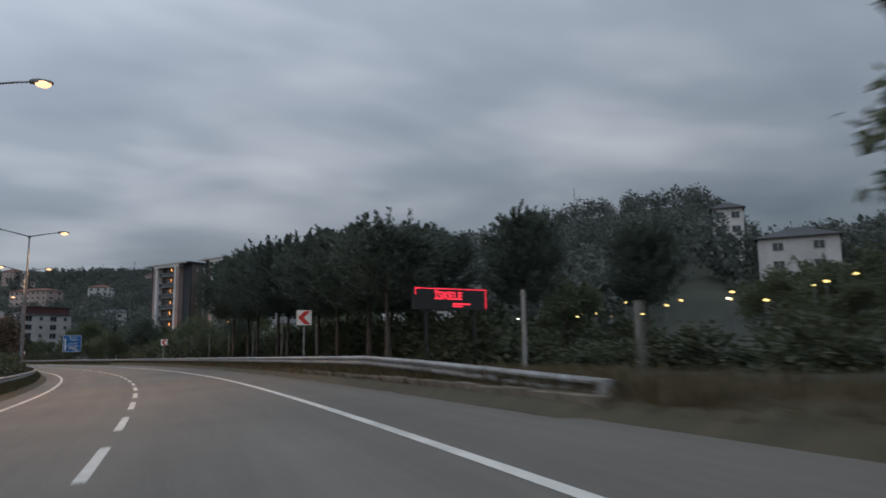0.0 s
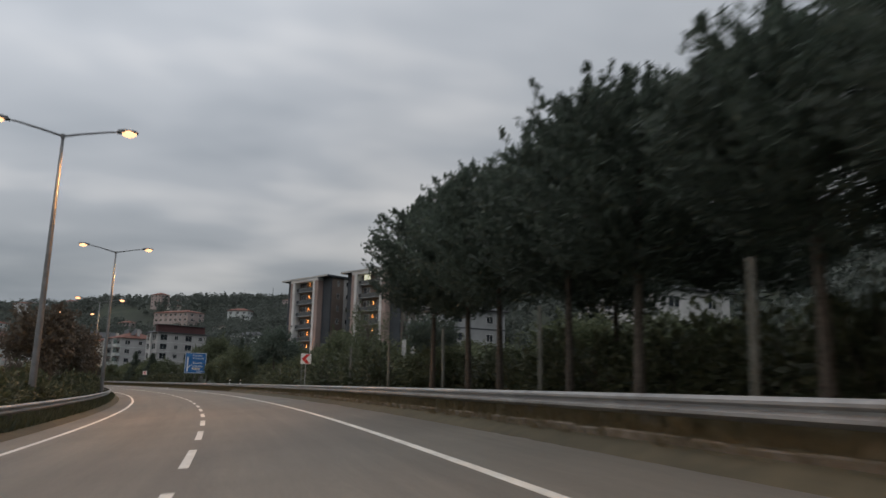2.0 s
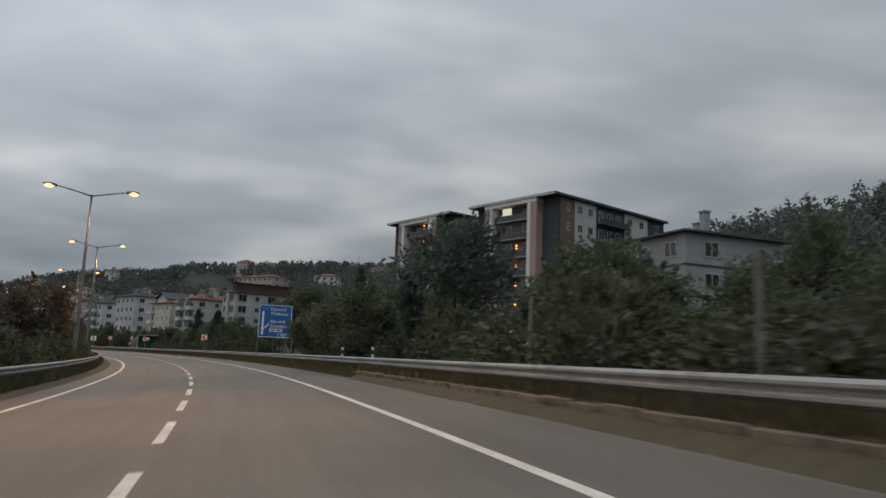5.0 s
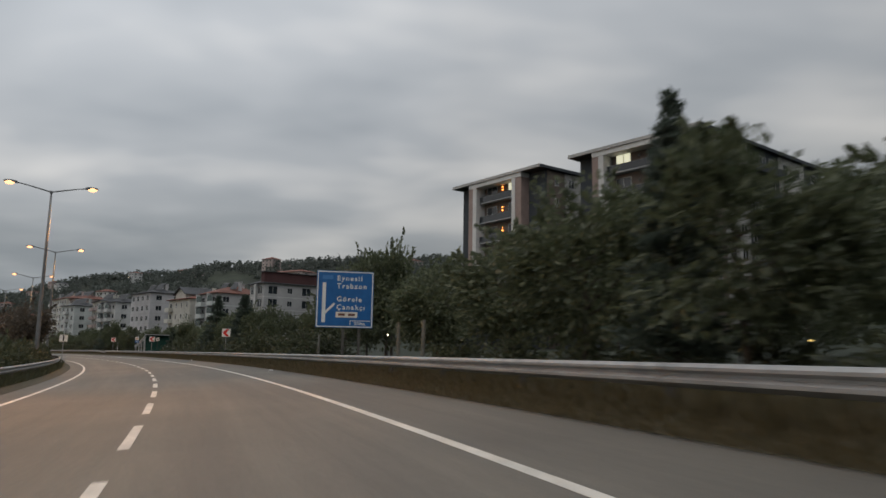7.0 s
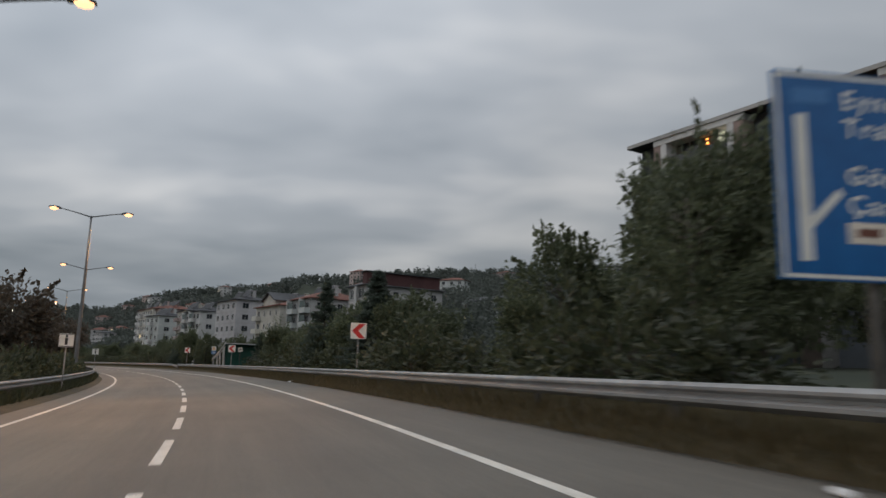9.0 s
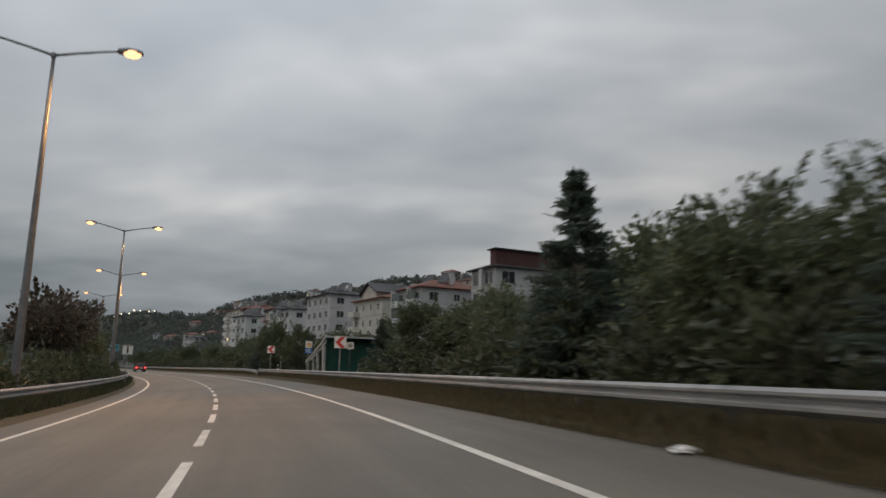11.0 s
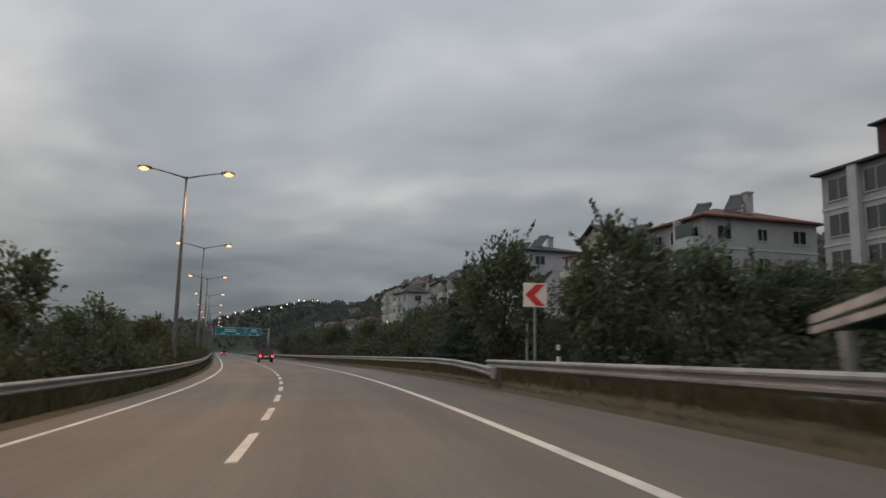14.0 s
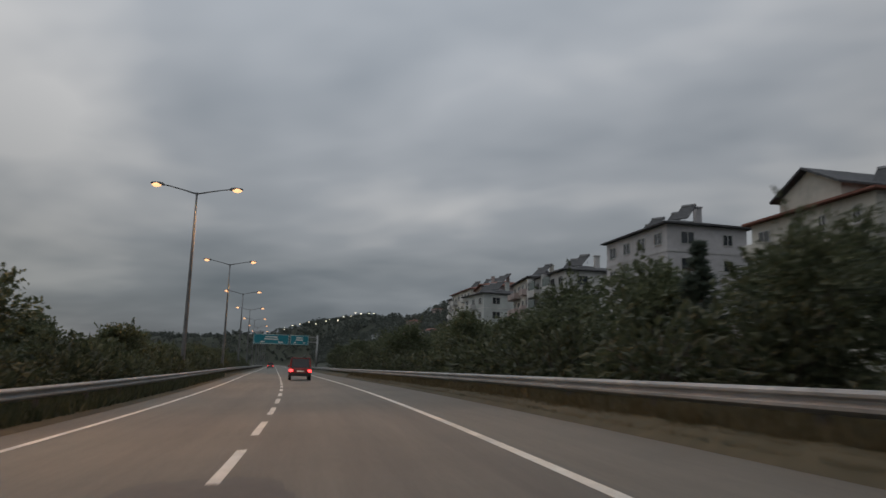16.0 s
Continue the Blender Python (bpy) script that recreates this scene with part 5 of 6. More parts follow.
def crown_points(kind, rng, n, height, radius, base):
    """Centres and outward directions of the leaves of a crown."""
    if kind == "broad":
        m = 46
        u = rng.normal(size=(m, 3))
        u /= np.linalg.norm(u, axis=1)[:, None]
        reach = rng.uniform(0.45, 1.0, m) ** 0.6 * rng.uniform(0.72, 1.15, m)
        mid = np.array([0, 0, base + (height - base) * 0.52])
        clumps = mid + u * reach[:, None] * np.array([radius, radius, (height - base) * 0.52])
        pick = rng.integers(0, m, n)
        pts = clumps[pick] + np.clip(rng.normal(size=(n, 3)), -1.7, 1.7) * radius * 0.17
        out = pts - mid
    elif kind in ("spruce", "cedar"):
        m = 210 if kind == "spruce" else 190
        h = rng.uniform(0, 1, m) ** (1.35 if kind == "spruce" else 0.9)
        az = rng.uniform(0, math.tau, m)
        prof = (1 - h) ** 0.95 if kind == "spruce" else np.sqrt(np.clip(1 - ((h - 0.28) / 0.74) ** 2, 0.02, 1))
        length = radius * prof * rng.uniform(0.72, 1.12, m) + 0.06
        pick = rng.integers(0, m, n)
        f = rng.uniform(0.12, 1, n) ** (0.6 if kind == "spruce" else 0.75)
        rise = (0.10 * f if kind == "spruce" else 0.22 * f + 0.55 * np.clip(f - 0.55, 0, 1)) * length[pick]
        spread = np.clip(rng.normal(size=(n, 3)), -1.7, 1.7) * ((0.085 if kind == "spruce" else 0.11) * radius * (1.1 - (0.6 if kind == "spruce" else 0.82) * f))[:, None]
        x = np.cos(az[pick]) * f * length[pick]
        y = np.sin(az[pick]) * f * length[pick]
        z = base + h[pick] * (height - base) + rise
        pts = np.stack([x, y, z], 1) + spread * np.array([1, 1, 0.55])
        out = np.stack([np.cos(az[pick]), np.sin(az[pick]), np.full(n, 0.35 if kind == "spruce" else 0.75)], 1) * 2
        if kind == "cedar":
            # pointed leaders that rise out of the crown's upper half
            k, m = n // 6, 22
            r0, a0, up = radius * rng.uniform(0.0, 0.85, m), rng.uniform(0, math.tau, m), rng.uniform(0.9, 1.9, m)
            z0 = base + (height - base) * (0.28 + 0.74 * np.sqrt(1 - (r0 / radius) ** 2)) - 0.35
            w, f = rng.integers(0, m, k), rng.uniform(0, 1, k)
            wide = 0.25 * (1.1 - f)
            pts[-k:] = np.stack([r0[w] * np.cos(a0[w]) + rng.normal(size=k) * wide, r0[w] * np.sin(a0[w]) + rng.normal(size=k) * wide, z0[w] + up[w] * f], 1)
            out[-k:] = np.stack([rng.normal(size=k) * 0.7, rng.normal(size=k) * 0.7, np.full(k, 1.6)], 1)
    elif kind == "plume":
        # steep branches that arch outwards, widest well above the middle
        m = 60
        h0 = rng.uniform(0, 0.72, m)
        az = rng.uniform(0, math.tau, m)
        length = radius * (0.45 + 0.75 * h0) * rng.uniform(0.7, 1.15, m)
        pick, f = rng.integers(0, m, n), rng.uniform(0.05, 1, n) ** 0.8
        side = length[pick] * f ** 1.3
        z = base + (height - base) * (h0[pick] + (0.30 - 0.06 * h0[pick]) * f)
        pts = np.stack([np.cos(az[pick]) * side, np.sin(az[pick]) * side, z], 1) + np.clip(rng.normal(size=(n, 3)), -1.8, 1.8) * radius * 0.10
        out = np.stack([np.cos(az[pick]), np.sin(az[pick]), np.full(n, 0.9)], 1)
    elif kind == "airy":
        m = 42
        u = rng.normal(size=(m, 3))
        u[:, 2] = np.abs(u[:, 2]) * 0.8
        u /= np.linalg.norm(u, axis=1)[:, None]
        f = rng.uniform(0.3, 1, n)
        pick = rng.integers(0, m, n)
        mid = np.array([0, 0, base])
        pts = mid + u[pick] * f[:, None] * np.array([radius, radius, height - base]) + rng.normal(size=(n, 3)) * 0.16
        out = u[pick] * 2
    else:
        m = 26
        u = rng.normal(size=(m, 3))
        u[:, 2] = np.abs(u[:, 2])
        u /= np.linalg.norm(u, axis=1)[:, None]
        clumps = u * rng.uniform(0.5, 1.0, m)[:, None] * np.array([radius, radius, height * 0.9])
        pick = rng.integers(0, m, n)
        pts = clumps[pick] + np.clip(rng.normal(size=(n, 3)), -1.8, 1.8) * radius * 0.2
        pts[:, 2] = np.abs(pts[:, 2])
        out = pts - np.array([0, 0, height * 0.3])
    if kind in ("broad", "cedar", "bush", "plume"):
        # loose shoots that stick out of the crown, most of them upward
        k = n // 7
        seeds = rng.integers(0, n, max(18, n // 150))
        tip = out[seeds] / (np.linalg.norm(out[seeds], axis=1)[:, None] + 1e-6) + np.array([0, 0, 0.55]) + rng.normal(size=(len(seeds), 3)) * 0.25
        reach = radius * rng.uniform(0.10, 0.30, len(seeds)) * (0.55 if kind == "cedar" else 1.0)
        which, f = rng.integers(0, len(seeds), k), rng.uniform(0, 1, k)
        pts[:k] = pts[seeds][which] + tip[which] * (reach[which] * f)[:, None] + rng.normal(size=(k, 3)) * (radius * 0.035 * (1.15 - f))[:, None]
        out[:k] = tip[which]
    norm = np.linalg.norm(out, axis=1)[:, None] + 1e-6
    return pts, out / norm


def make_tree(name, label, kind, height, radius, base, n, size, slim, material, seed, trunk=0.16):
    rng = np.random.default_rng(seed)
    tree = thing(name, label, "bush" if kind == "bush" else "tree")
    if kind != "bush":
        bm = bmesh.new()
        bend = rng.normal(size=2) * 0.18
        top = height * (0.92 if kind in ("spruce", "cedar") else 0.72)
        line = [(bend[0] * u * u, bend[1] * u * u, -0.4 + (top + 0.4) * u) for u in np.linspace(0, 1, 7)]
        tube(bm, line, [trunk * (1.25 if i == 0 else 1 - 0.8 * i / 6.5) for i in range(7)], 8)
        for k in range(12):
            u = rng.uniform(0.3, 0.9)
            z0 = base * 0.85 + (top - base * 0.85) * u
            if z0 > top:
                continue
            az, reach = rng.uniform(0, math.tau), radius * rng.uniform(0.45, 0.8) * (1.15 - u * 0.7)
            lift = reach * (0.25 if kind in ("spruce", "cedar") else 0.7)
            p = Vector((bend[0] * 0.4, bend[1] * 0.4, z0))
            q = p + Vector((math.cos(az) * reach * 0.5, math.sin(az) * reach * 0.5, lift * 0.35))
            r = p + Vector((math.cos(az) * reach, math.sin(az) * reach, lift))
            tube(bm, [p, q, r], [trunk * 0.38, trunk * 0.25, trunk * 0.08], 5)
        part("trunk", bm, BARK, tree, smooth_shade=True)
    else:
        bm = bmesh.new()
        for k in range(9):
            az, reach = rng.uniform(0, math.tau), radius * rng.uniform(0.3, 0.7)
            tip = (math.cos(az) * reach, math.sin(az) * reach, height * rng.uniform(0.5, 0.85))
            tube(bm, [(0, 0, -0.3), (tip[0] * 0.4, tip[1] * 0.4, tip[2] * 0.5), tip], [0.045, 0.03, 0.012], 5)
        part("stem", bm, BARK, tree)
    pts, out = crown_points(kind, rng, n, height, radius, base)
    sizes = size * rng.uniform(0.6, 1.3, n)
    part("crown", leaves_mesh("crown", pts, out, sizes, slim, material, rng), material, tree)
    return tree


KINDS = {}


def kind_of(key, *args, **kw):
    KINDS[key] = [make_tree(*args[:-1], seed=args[-1] + 11 * i, **kw) for i in range({"airy": 2, "open_cedar": 1, "pine": 2, "plume": 1}.get(key, 3))]


kind_of("cedar", "cedar_tree", "dense dark evergreen tree with feathered branch tips behind the rail", "cedar", 10.0, 4.0, 4.4, 20000, 0.36, 0.30, NEEDLES, 21, trunk=0.2)
kind_of("open_cedar", "leaning_cedar_tree", "open layered evergreen tree with a pale leaning trunk", "cedar", 5.7, 2.9, 3.1, 5600, 0.32, 0.32, NEEDLES, 33, trunk=0.17)
kind_of("spruce", "spruce_tree", "pointed dark spruce tree with layered branches", "spruce", 8.5, 2.5, 1.0, 8200, 0.36, 0.28, NEEDLES, 61, trunk=0.13)
kind_of("broad", "broadleaf_tree", "dark green broadleaf tree with an uneven crown", "broad", 7.0, 3.0, 1.6, 5600, 0.34, 0.55, LEAVES, 91, trunk=0.15)
kind_of("airy", "young_tree", "thin young tree with loose upright branches", "airy", 6.6, 2.0, 1.8, 3600, 0.17, 0.42, LEAVES, 121, trunk=0.09)
kind_of("plume", "plumed_tree", "slender dark tree with arching plumes of needles behind the rail", "plume", 6.4, 1.25, 1.2, 4200, 0.30, 0.30, NEEDLES, 131, trunk=0.10)
kind_of("median_green", "median_tree", "round dark green tree on a clear trunk in the median strip", "broad", 4.9, 1.8, 2.1, 2800, 0.26, 0.55, LEAVES, 211, trunk=0.12)
kind_of("pine", "pine_tree", "open-crowned dark pine with a pale bent trunk", "broad", 7.6, 2.9, 3.9, 4600, 0.36, 0.40, NEEDLES, 141, trunk=0.19)
kind_of("bush", "bush", "dense dark green bush behind the guard rail", "bush", 2.8, 2.1, 0.0, 1800, 0.32, 0.55, HEDGE, 151)
kind_of("russet", "median_tree", "round brownish tree in the median strip", "broad", 4.9, 1.9, 2.0, 2800, 0.28, 0.55, RUSSET, 181, trunk=0.12)
_used = {}
_rng = random.Random(31)


def plant(key, s, d, height_scale=1.0, width_scale=None):
    i = _used.get(key, 0)
    _used[key] = i + 1
    src = KINDS[key][i % len(KINDS[key])]
    w = width_scale or height_scale
    m = put(s, d, -0.05, _rng.uniform(0, 360))
    if i < len(KINDS[key]):
        src.matrix_world = m @ Matrix.Diagonal((w, w, height_scale, 1))
        return src
    ob = copy_thing(src, m)
    ob.scale = (w, w, height_scale)
    return ob


# the dense evergreen row
for s, d, k in ((35.5, 10.2, 0.66), (41, 10.2, 0.72), (46.5, 10.6, 0.77), (52, 10.0, 0.83), (57, 10.6, 0.86), (62, 10.2, 0.88), (66.0, 10.4, 0.92), (69.6, 9.9, 0.91),
                (39, 15, 0.75), (46, 15.5, 0.8), (54, 15.2, 0.85), (62, 15.5, 0.85)):
    plant("cedar", s, d, k, 0.84)
plant("open_cedar", 29.9, 9.2)
plant("cedar", 33.8, 18.3, 0.76, 0.62)
plant("cedar", 31.6, 24.6, 0.70, 0.56)
plant("spruce", 252.6, 9.2, 0.30, 0.5)
plant("pine", 113.5, 9.6, 0.82, 0.85)
plant("pine", 75.3, 11.8, 0.66, 0.5)
# trees about the electronic board and before the row
for s, d, k in ((5.0, 11.0, 1.0), (38, 24, 0.70), (30, 41, 0.7), (37, 47, 0.75), (44, 55, 0.8), (33, 52, 0.7), (26, 38, 0.6), (50, 64, 0.9), (42, 66, 0.8), (22, 34, 0.5), (19, 31, 0.5), (46, 60, 0.7), (36, 58, 0.7), (28, 46, 0.6), (30, 32, 0.6), (24, 30, 0.45), (18, 27, 0.4)):
    plant("broad", s, d, k)
for s, d, k in ((86, 11.0, 1.15), (93, 13, 1.1), (164, 11.5, 1.15), (226, 11, 0.95)):
    plant("airy", s, d, k)
for s, d, k in ((166, 15.5, 1.12), (171, 17, 1.2), (177, 15, 0.95)):
    plant("broad", s, d, k, 0.85)
plant("broad", 165.5, 13.5, 0.98, 0.7)
for k in range(11):
    plant("broad", 172 + k * 4.1, 41.5 + _rng.uniform(-1.5, 1.5), _rng.uniform(0.82, 1.0), 1.05)
for s, d, k in ((126, 29, 0.5), (132, 31, 0.55), (139, 30, 0.5), (146, 32, 0.55)):
    plant("broad", s, d, k, 0.9)
plant("plume", 119.2, 9.3, 0.96, 0.96)
for s, d, k, w in ((129.1, 9.2, 0.75, 0.56), (200.2, 9.2, 0.82, 0.88), (187.5, 9.2, 0.72, 0.90), (228.2, 10.0, 0.50, 0.62), (267, 8.4, 0.66, 0.76), (283, 12, 0.6, 0.6), (297, 13, 0.6, 0.6), (240, 14, 0.6, 0.6)):
    plant("spruce", s, d, k, w)
for s, d, k in ((124, 14.5, 0.55), (127.5, 9.5, 0.68), (133, 9.5, 0.70), (139, 10.5, 0.68), (145, 10, 0.62), (150, 12, 0.62), (136, 14, 0.8), (128, 15, 0.8), (142, 15, 0.8), (176, 13, 0.55),
                (186, 10.5, 0.62), (190, 13, 0.7), (195.5, 10.5, 0.56), (205, 11, 0.50), (209.5, 11, 0.58), (213, 11.5, 0.60), (216, 12.5, 0.60), (219.5, 13, 0.50), (223, 14, 0.6), (228, 17, 0.6),
                (246, 15, 0.5), (270, 15, 0.45), (290, 14, 0.5), (105, 11, 0.5), (94, 16, 0.50), (100, 18, 0.55), (107, 19, 0.65),
                (114, 18, 0.9), (121, 19, 0.95), (90, 21, 0.55), (97, 24, 0.7), (110, 25, 1.0), (82, 20, 0.5)):
    plant("broad", s, d, k)
for k in range(26):
    plant("broad", 286 + k * 5.2, 11.5 + _rng.uniform(-1.5, 3), _rng.uniform(0.5, 0.74), 0.75)
for s, d, k in ((276, 11.0, 0.58), (279, 13, 0.66), (273.5, 15, 0.5)):
    plant("broad", s, d, k)
for s, d, h, w in ((253.2, 13.2, 0.64, 0.70), (253.0, 15.6, 0.60, 0.70), (251.4, 17.2, 0.54, 0.7), (255.0, 19.0, 0.58, 0.7), (262, 23, 0.50, 0.7), (268, 26, 0.42, 0.6), (275, 24, 0.50, 0.7), (281, 26, 0.78, 0.9), (193.2, 9.6, 0.64, 0.62), (190.6, 11, 0.66, 0.7), (196.5, 11.5, 0.62, 0.7), (249.4, 8.2, 0.62, 0.56), (259.6, 8.0, 0.77, 0.60), (74, 11.5, 0.42, 0.7), (78, 13, 0.40, 0.7), (82, 12, 0.36, 0.7), (87, 11.5, 0.52, 0.6), (89.5, 12.2, 0.55, 0.6), (98, 13, 0.34, 0.7),
                   (103, 13, 0.36, 0.8), (77, 17, 0.45, 0.9), (84, 18, 0.48, 0.9), (72, 19.5, 0.62, 0.9), (76, 22, 0.68, 1.0), (79.5, 25, 0.76, 1.0), (69, 23, 0.7, 1.0), (86, 29, 0.85, 1.1), (202.6, 12.8, 0.80, 0.72), (218.5, 10.0, 0.60, 0.6), (216, 12, 0.66, 0.8), (90, 31, 0.75, 0.9), (97, 36, 0.8, 0.9), (84, 27, 0.6, 0.9), (70, 19, 0.6, 1.0), (64, 21, 0.55, 1.0)):
    plant("broad", s, d, h, w)
# low growth behind the rail
for k in range(92):
    s = 78 + k * 3.3
    d = 8.6 + _rng.uniform(-0.5, 2.2)
    if 146 < s < 158 or 252 < s < 259 or 263 < s < 266:
        continue
    if 222 < s < 243:
        d = 14.5 + _rng.uniform(0, 2)
    low = 0.72 if 243 <= s < 275 else 0.62 if 112 < s < 157 else 1.0
    plant("bush", s, d, _rng.uniform(0.62, 1.12) * low, _rng.uniform(0.85, 1.15) * low)
for k in range(40):
    plant("bush", _rng.uniform(2, 120), _rng.uniform(15, 26), _rng.uniform(0.5, 1.0), 1.2)
for k in range(40):
    s, d, h = _rng.uniform(240, 420), _rng.uniform(12, 34), _rng.uniform(0.9, 1.6)
    if not 250 < s < 284:
        plant("bush", s, d, h, 1.4)
# shrubs under and behind the evergreen row
for k in range(16):
    plant("bush", 30 + k * 2.9 + _rng.uniform(-0.6, 0.6), 13.6 + _rng.uniform(-0.9, 1.2), _rng.uniform(0.95, 1.25), _rng.uniform(1.0, 1.25))
for k in range(9):
    plant("bush", 36 + k * 3.1, 18.5 + _rng.uniform(-1.2, 2.2), _rng.uniform(1.25, 1.6), 1.3)
# the median
for s, k in ((80, 1.08), (88, 1.1), (97, 1.05), (105, 1.02), (113, 0.85), (132, 1.0), (139, 0.8), (163, 0.7), (189, 1.05), (196, 0.8), (221.5, 1.0), (225.5, 1.02)):
    plant("russet", s, -9.0, k, k)
for s, k, w in ((245.2, 0.95, 0.85), (253.6, 0.88, 0.78), (264.5, 0.72, 0.78), (285, 0.76, 0.78)):
    plant("median_green", s, -9.2, k, w)
for k in range(24):
    s = 292 + k * 6.5
    plant("broad", s, -9.9 + _rng.uniform(-0.8, 0.6), _rng.uniform(0.30, 0.46), 0.52)
for k in range(26):
    plant("broad", 40 + k * 15 + _rng.uniform(-4, 4), -25 + _rng.uniform(-6, 3), _rng.uniform(0.7, 1.0), 1.0)


def hedge_mesh(seed):
    rng = np.random.default_rng(seed)
    n = 1500
    pts = rng.uniform(size=(n, 3)) * np.array([2.0, 4.2, 1.0]) - np.array([1.0, 0.1, 0.0])
    top = 1.25 + 0.25 * np.sin(pts[:, 1] * 2.1 + seed) + 0.2 * rng.normal(size=n)
    pts[:, 2] = np.clip(1 - rng.uniform(size=n) ** 1.6, 0.03, 1) * top * (1 - 0.35 * np.abs(pts[:, 0]) ** 2)
    out = pts - np.array([0, 0, 0.4]) * 1
    out[:, 1] = 0
    out /= np.linalg.norm(out, axis=1)[:, None] + 1e-6
    return leaves_mesh("hedge", pts, out, 0.26 * rng.uniform(0.6, 1.3, n), 0.55, HEDGE, rng)


_hedges = [hedge_mesh(200 + i) for i in range(4)]
for k in range(110):
    ob = tagged(new("hedge", _hedges[k % 4]), "dark clipped hedge along the median strip", "hedge", "median hedge")
    ob.matrix_world = put(-10 + k * 4.0, -7.9, 0.02) @ Matrix.Diagonal((1, 1, 1.08 + 0.22 * math.sin(k * 1.7), 1))


def tufts(name, s0, s1, d0, d1, n, size, material, label, seed):
    rng = np.random.default_rng(seed)
    s, d = rng.uniform(s0, s1, n), d0 + (d1 - d0) * rng.uniform(size=n)
    pts = np.array([(*road_xy(a, b), max(ground_z(a, b), verge_z(a, b)) if 4 < b < 6.9 else ground_z(a, b)) for a, b in zip(s, d)])
    h = size * rng.uniform(0.4, 1.3, n)
    az = rng.uniform(0, math.tau, n)
    side = np.stack([np.cos(az), np.sin(az), np.zeros(n)], 1) * (0.012 + h * 0.07)[:, None]
    tip = np.stack([rng.normal(size=n) * 0.35, rng.normal(size=n) * 0.35, np.ones(n)], 1) * h[:, None]
    verts = np.stack([pts - side, pts + side, pts + tip], 1).reshape(-1, 3)
    me = bpy.data.meshes.new(name)
    me.from_pydata(verts.tolist(), [], np.arange(3 * n).reshape(-1, 3).tolist())
    me.materials.append(material)
    return tagged(new(name, me), label, "grass", kind="stuff")


tufts("verge_grass", -5, 330, 4.98, 6.9, 130000, 0.13, GRASS, "dry yellowish grass tufts on the verge", 3)
tufts("bank_grass", 112, 330, 4.80, 5.3, 80000, 0.11, GRASS, "short dry grass on the bank at the edge of the asphalt", 8)
tufts("verge_grass", 0, 280, 6.5, 12.0, 40000, 0.36, GRASS, "dark rough grass behind the rail", 4)
tufts("rail_grass", 6, 330, 5.16, 5.6, 45000, 0.26, GRASS, "taller brown grass along the foot of the rail", 6)
tufts("median_grass", 10, 330, -6.75, -5.85, 60000, 0.36, HEDGE, "dark weeds along the median rail", 5)


def far_woods():
    """Woods on the hill: ragged crowns, each a heap of leaf sprays."""
    rng = np.random.default_rng(12)
    centres, sizes = [], []
    for zone, count, leaves, leaf in ((0, 3600, 76, 1.25), (1, 6600, 26, 2.4), (2, 5200, 14, 4.2)):
        for _ in range(count):
            near = zone == 0
            s = (rng.uniform(30, 620), rng.uniform(500, 1600), rng.uniform(1450, 2500))[zone]
            d = (60 + rng.uniform() ** 1.3 * 260, 60 + rng.uniform() ** 1.3 * 420, rng.uniform(-380, 420))[zone]
            if zone == 2 and hill_z(s, d) < 4:
                continue
            if noise.noise((s * 0.012, d * 0.02, 9.0)) < -0.34:
                continue
            if near and d < 72 and 130 < s < 240:
                continue
            low = d < 100 and 1.15 * s < d < 1.62 * s
            x, y = road_xy(s, d)
            z = ground_z(s, d)
            h, r = rng.uniform(5, 11) * (0.3 if low else 1.0), rng.uniform(2.2, 4.2) * (0.6 if low else 1.0)
            u = rng.normal(size=(leaves, 3))
            u /= np.linalg.norm(u, axis=1)[:, None]
            u *= rng.uniform(0.4, 1.0, leaves)[:, None]
            centres.append(np.array([x, y, z + h * 0.55]) + u * np.array([r, r, h * 0.5]))
            sizes.append(leaf * rng.uniform(0.6, 1.2, leaves))
    centres, sizes = np.concatenate(centres), np.concatenate(sizes)
    normals = rng.normal(size=centres.shape)
    normals[:, 2] = np.abs(normals[:, 2])
    normals /= np.linalg.norm(normals, axis=1)[:, None]
    # the haze over these woods is only in their paler, bluer leaf colour
    tagged(new("hill_woods", leaves_mesh("hill_woods", centres, normals, sizes, 0.7, HAZY_FOREST, rng)), "dark dusky woods covering the hillside, haze in their leaf colour", "woods", kind="stuff")


far_woods()


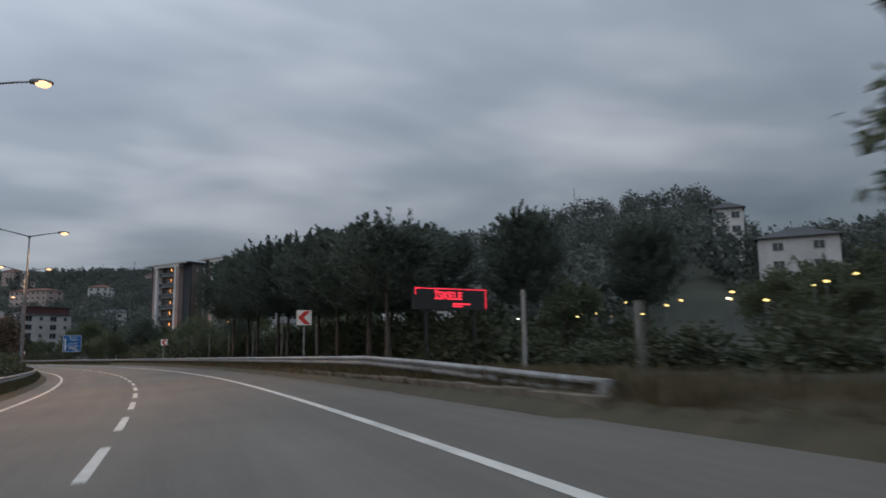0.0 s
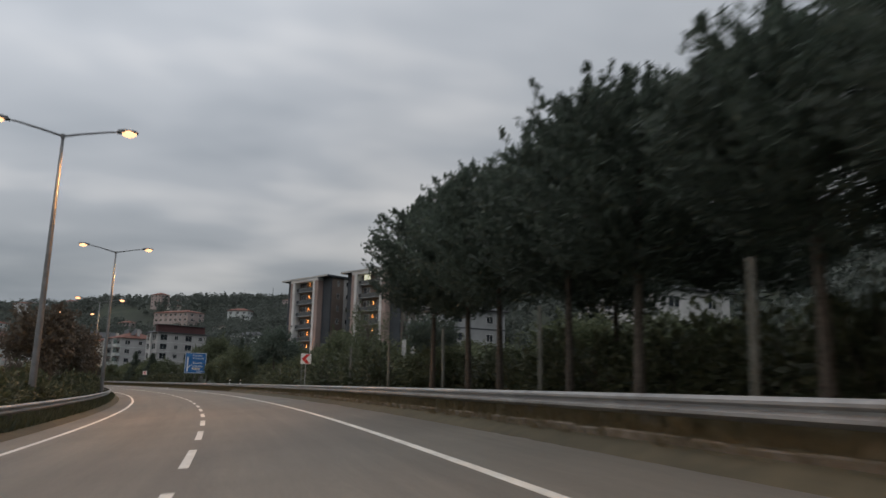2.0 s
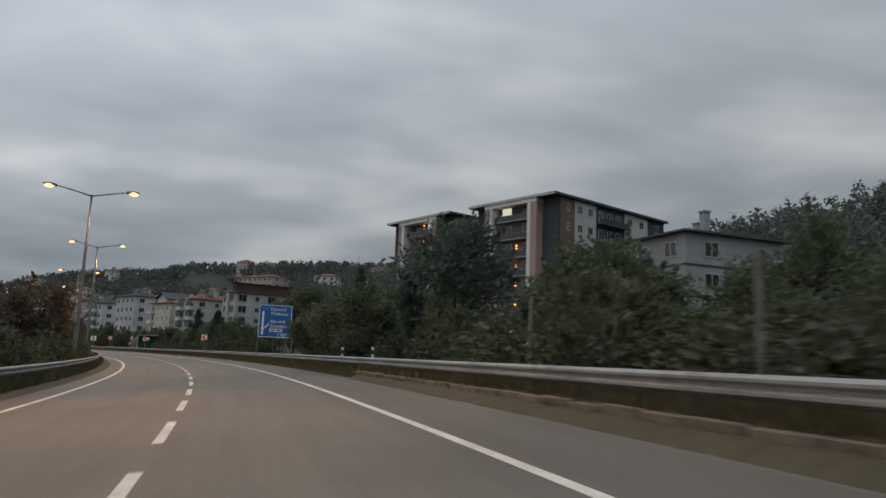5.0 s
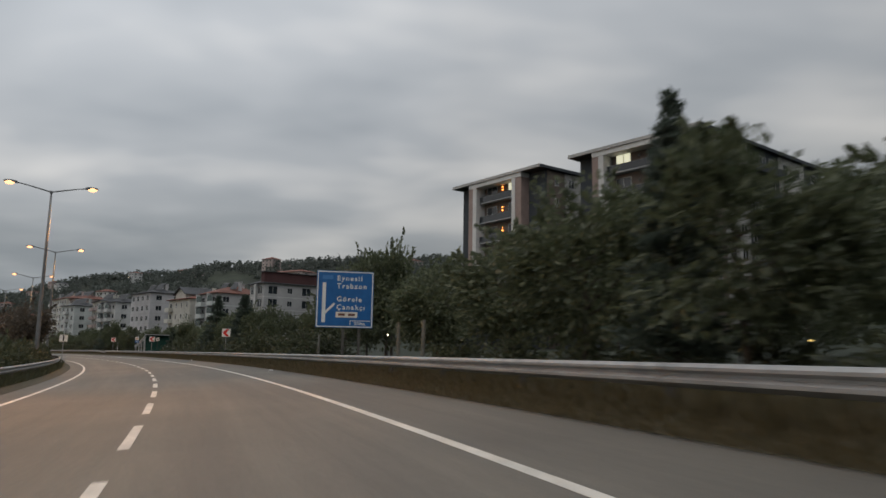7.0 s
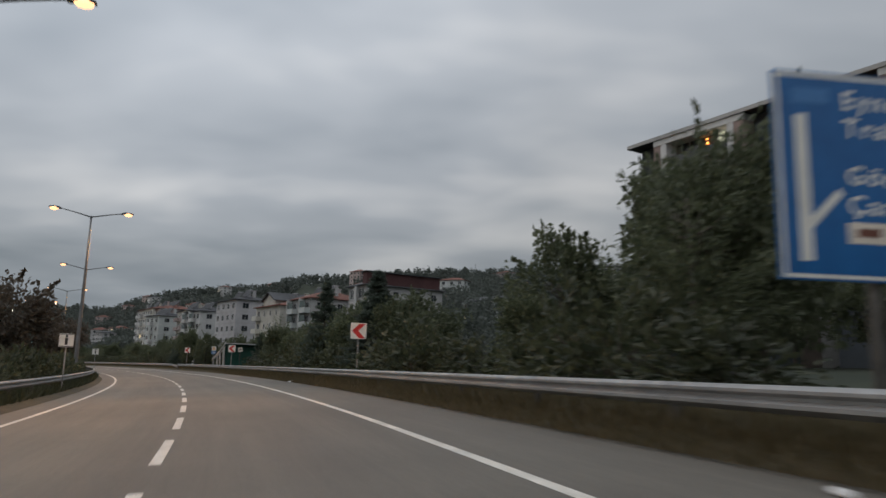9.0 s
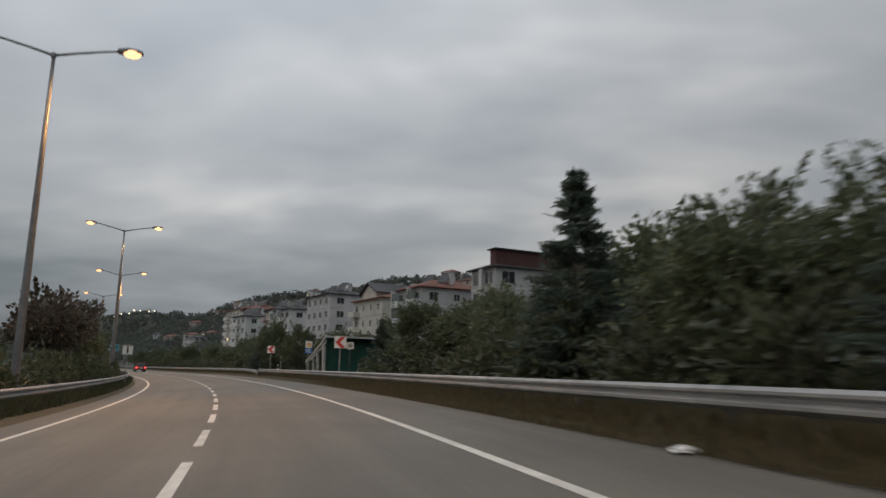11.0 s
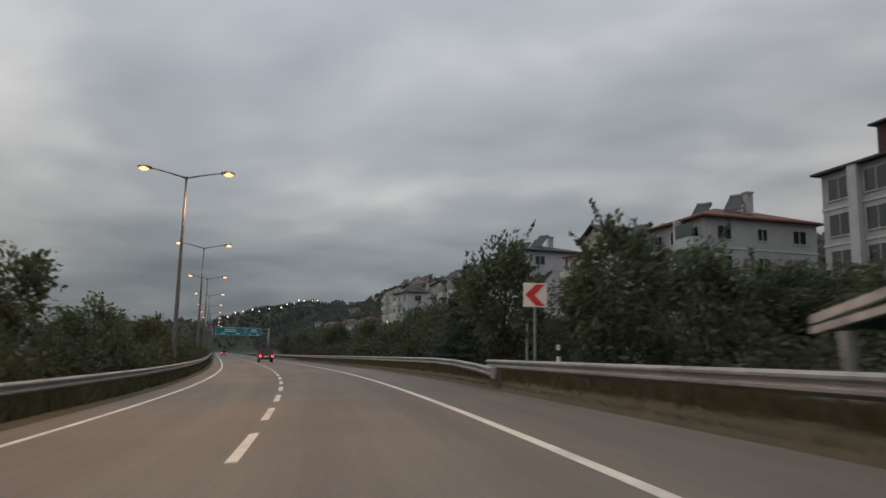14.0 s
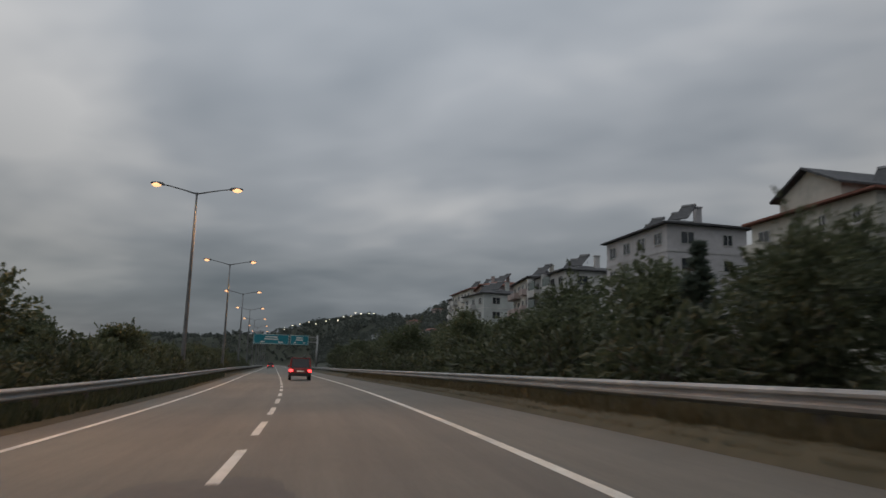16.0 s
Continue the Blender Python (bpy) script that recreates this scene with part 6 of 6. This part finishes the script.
# ---- garden tent off the road ----
def garden_tent(m):
    t = thing("garden_tent", "small pale pointed tent on thin posts off the road", "tent", m)
    bm = bmesh.new()
    c = [bm.verts.new(p) for p in ((-1.4, -1.4, 2.0), (1.4, -1.4, 2.0), (1.4, 1.4, 2.0), (-1.4, 1.4, 2.0))]
    low = [bm.verts.new((v.co.x, v.co.y, 1.75)) for v in c]
    apex = bm.verts.new((0, 0, 3.0))
    for j in range(4):
        bm.faces.new((c[j], c[(j + 1) % 4], apex))
        bm.faces.new((low[j], low[(j + 1) % 4], c[(j + 1) % 4], c[j]))
    part("cover", bm, WHITE, t, "pale fabric cover")
    for x in (-1.35, 1.35):
        for y in (-1.35, 1.35):
            part("post", boxes((x - 0.03, y - 0.03, -0.2, x + 0.03, y + 0.03, 1.9)), STEEL, t)


garden_tent(put(127.5, 19.5, 0, 20))


# ---- masts on the hill ----
def antenna_mast(x, y, top):
    """A slim lattice mast: three legs, rings of braces."""
    base = top - 26.0
    m = thing("antenna_mast", "slim grey lattice antenna mast on the wooded hill", "antenna mast", pose(x, y, base), "masts on the hill")
    for k in range(3):
        a = k * math.tau / 3
        bm = bmesh.new()
        tube(bm, [(math.cos(a) * 0.9, math.sin(a) * 0.9, -25), (math.cos(a) * 0.28, math.sin(a) * 0.28, 25)], [0.11, 0.08], 5)
        part("leg", bm, POLE_STEEL, m)
    bm = bmesh.new()
    for j in range(24):
        for k in range(3):
            a, b = k * math.tau / 3, (k + 1) * math.tau / 3
            r0, r1 = 0.59 - 0.0124 * j, 0.59 - 0.0124 * (j + 1)
            tube(bm, [(math.cos(a) * r0, math.sin(a) * r0, j), (math.cos(b) * r1, math.sin(b) * r1, j + 1)], [0.05, 0.05], 4)
    part("brace", bm, POLE_STEEL, m)
    bm = bmesh.new()
    tube(bm, [(0, 0, 24), (0, 0, 26)], [0.07, 0.04], 6)
    part("aerial", bm, POLE_STEEL, m)


for x, y, top in ((280, 530, 137), (-126.9, 907.4, 110), (-94.5, 915, 115)):
    antenna_mast(x, y, top)
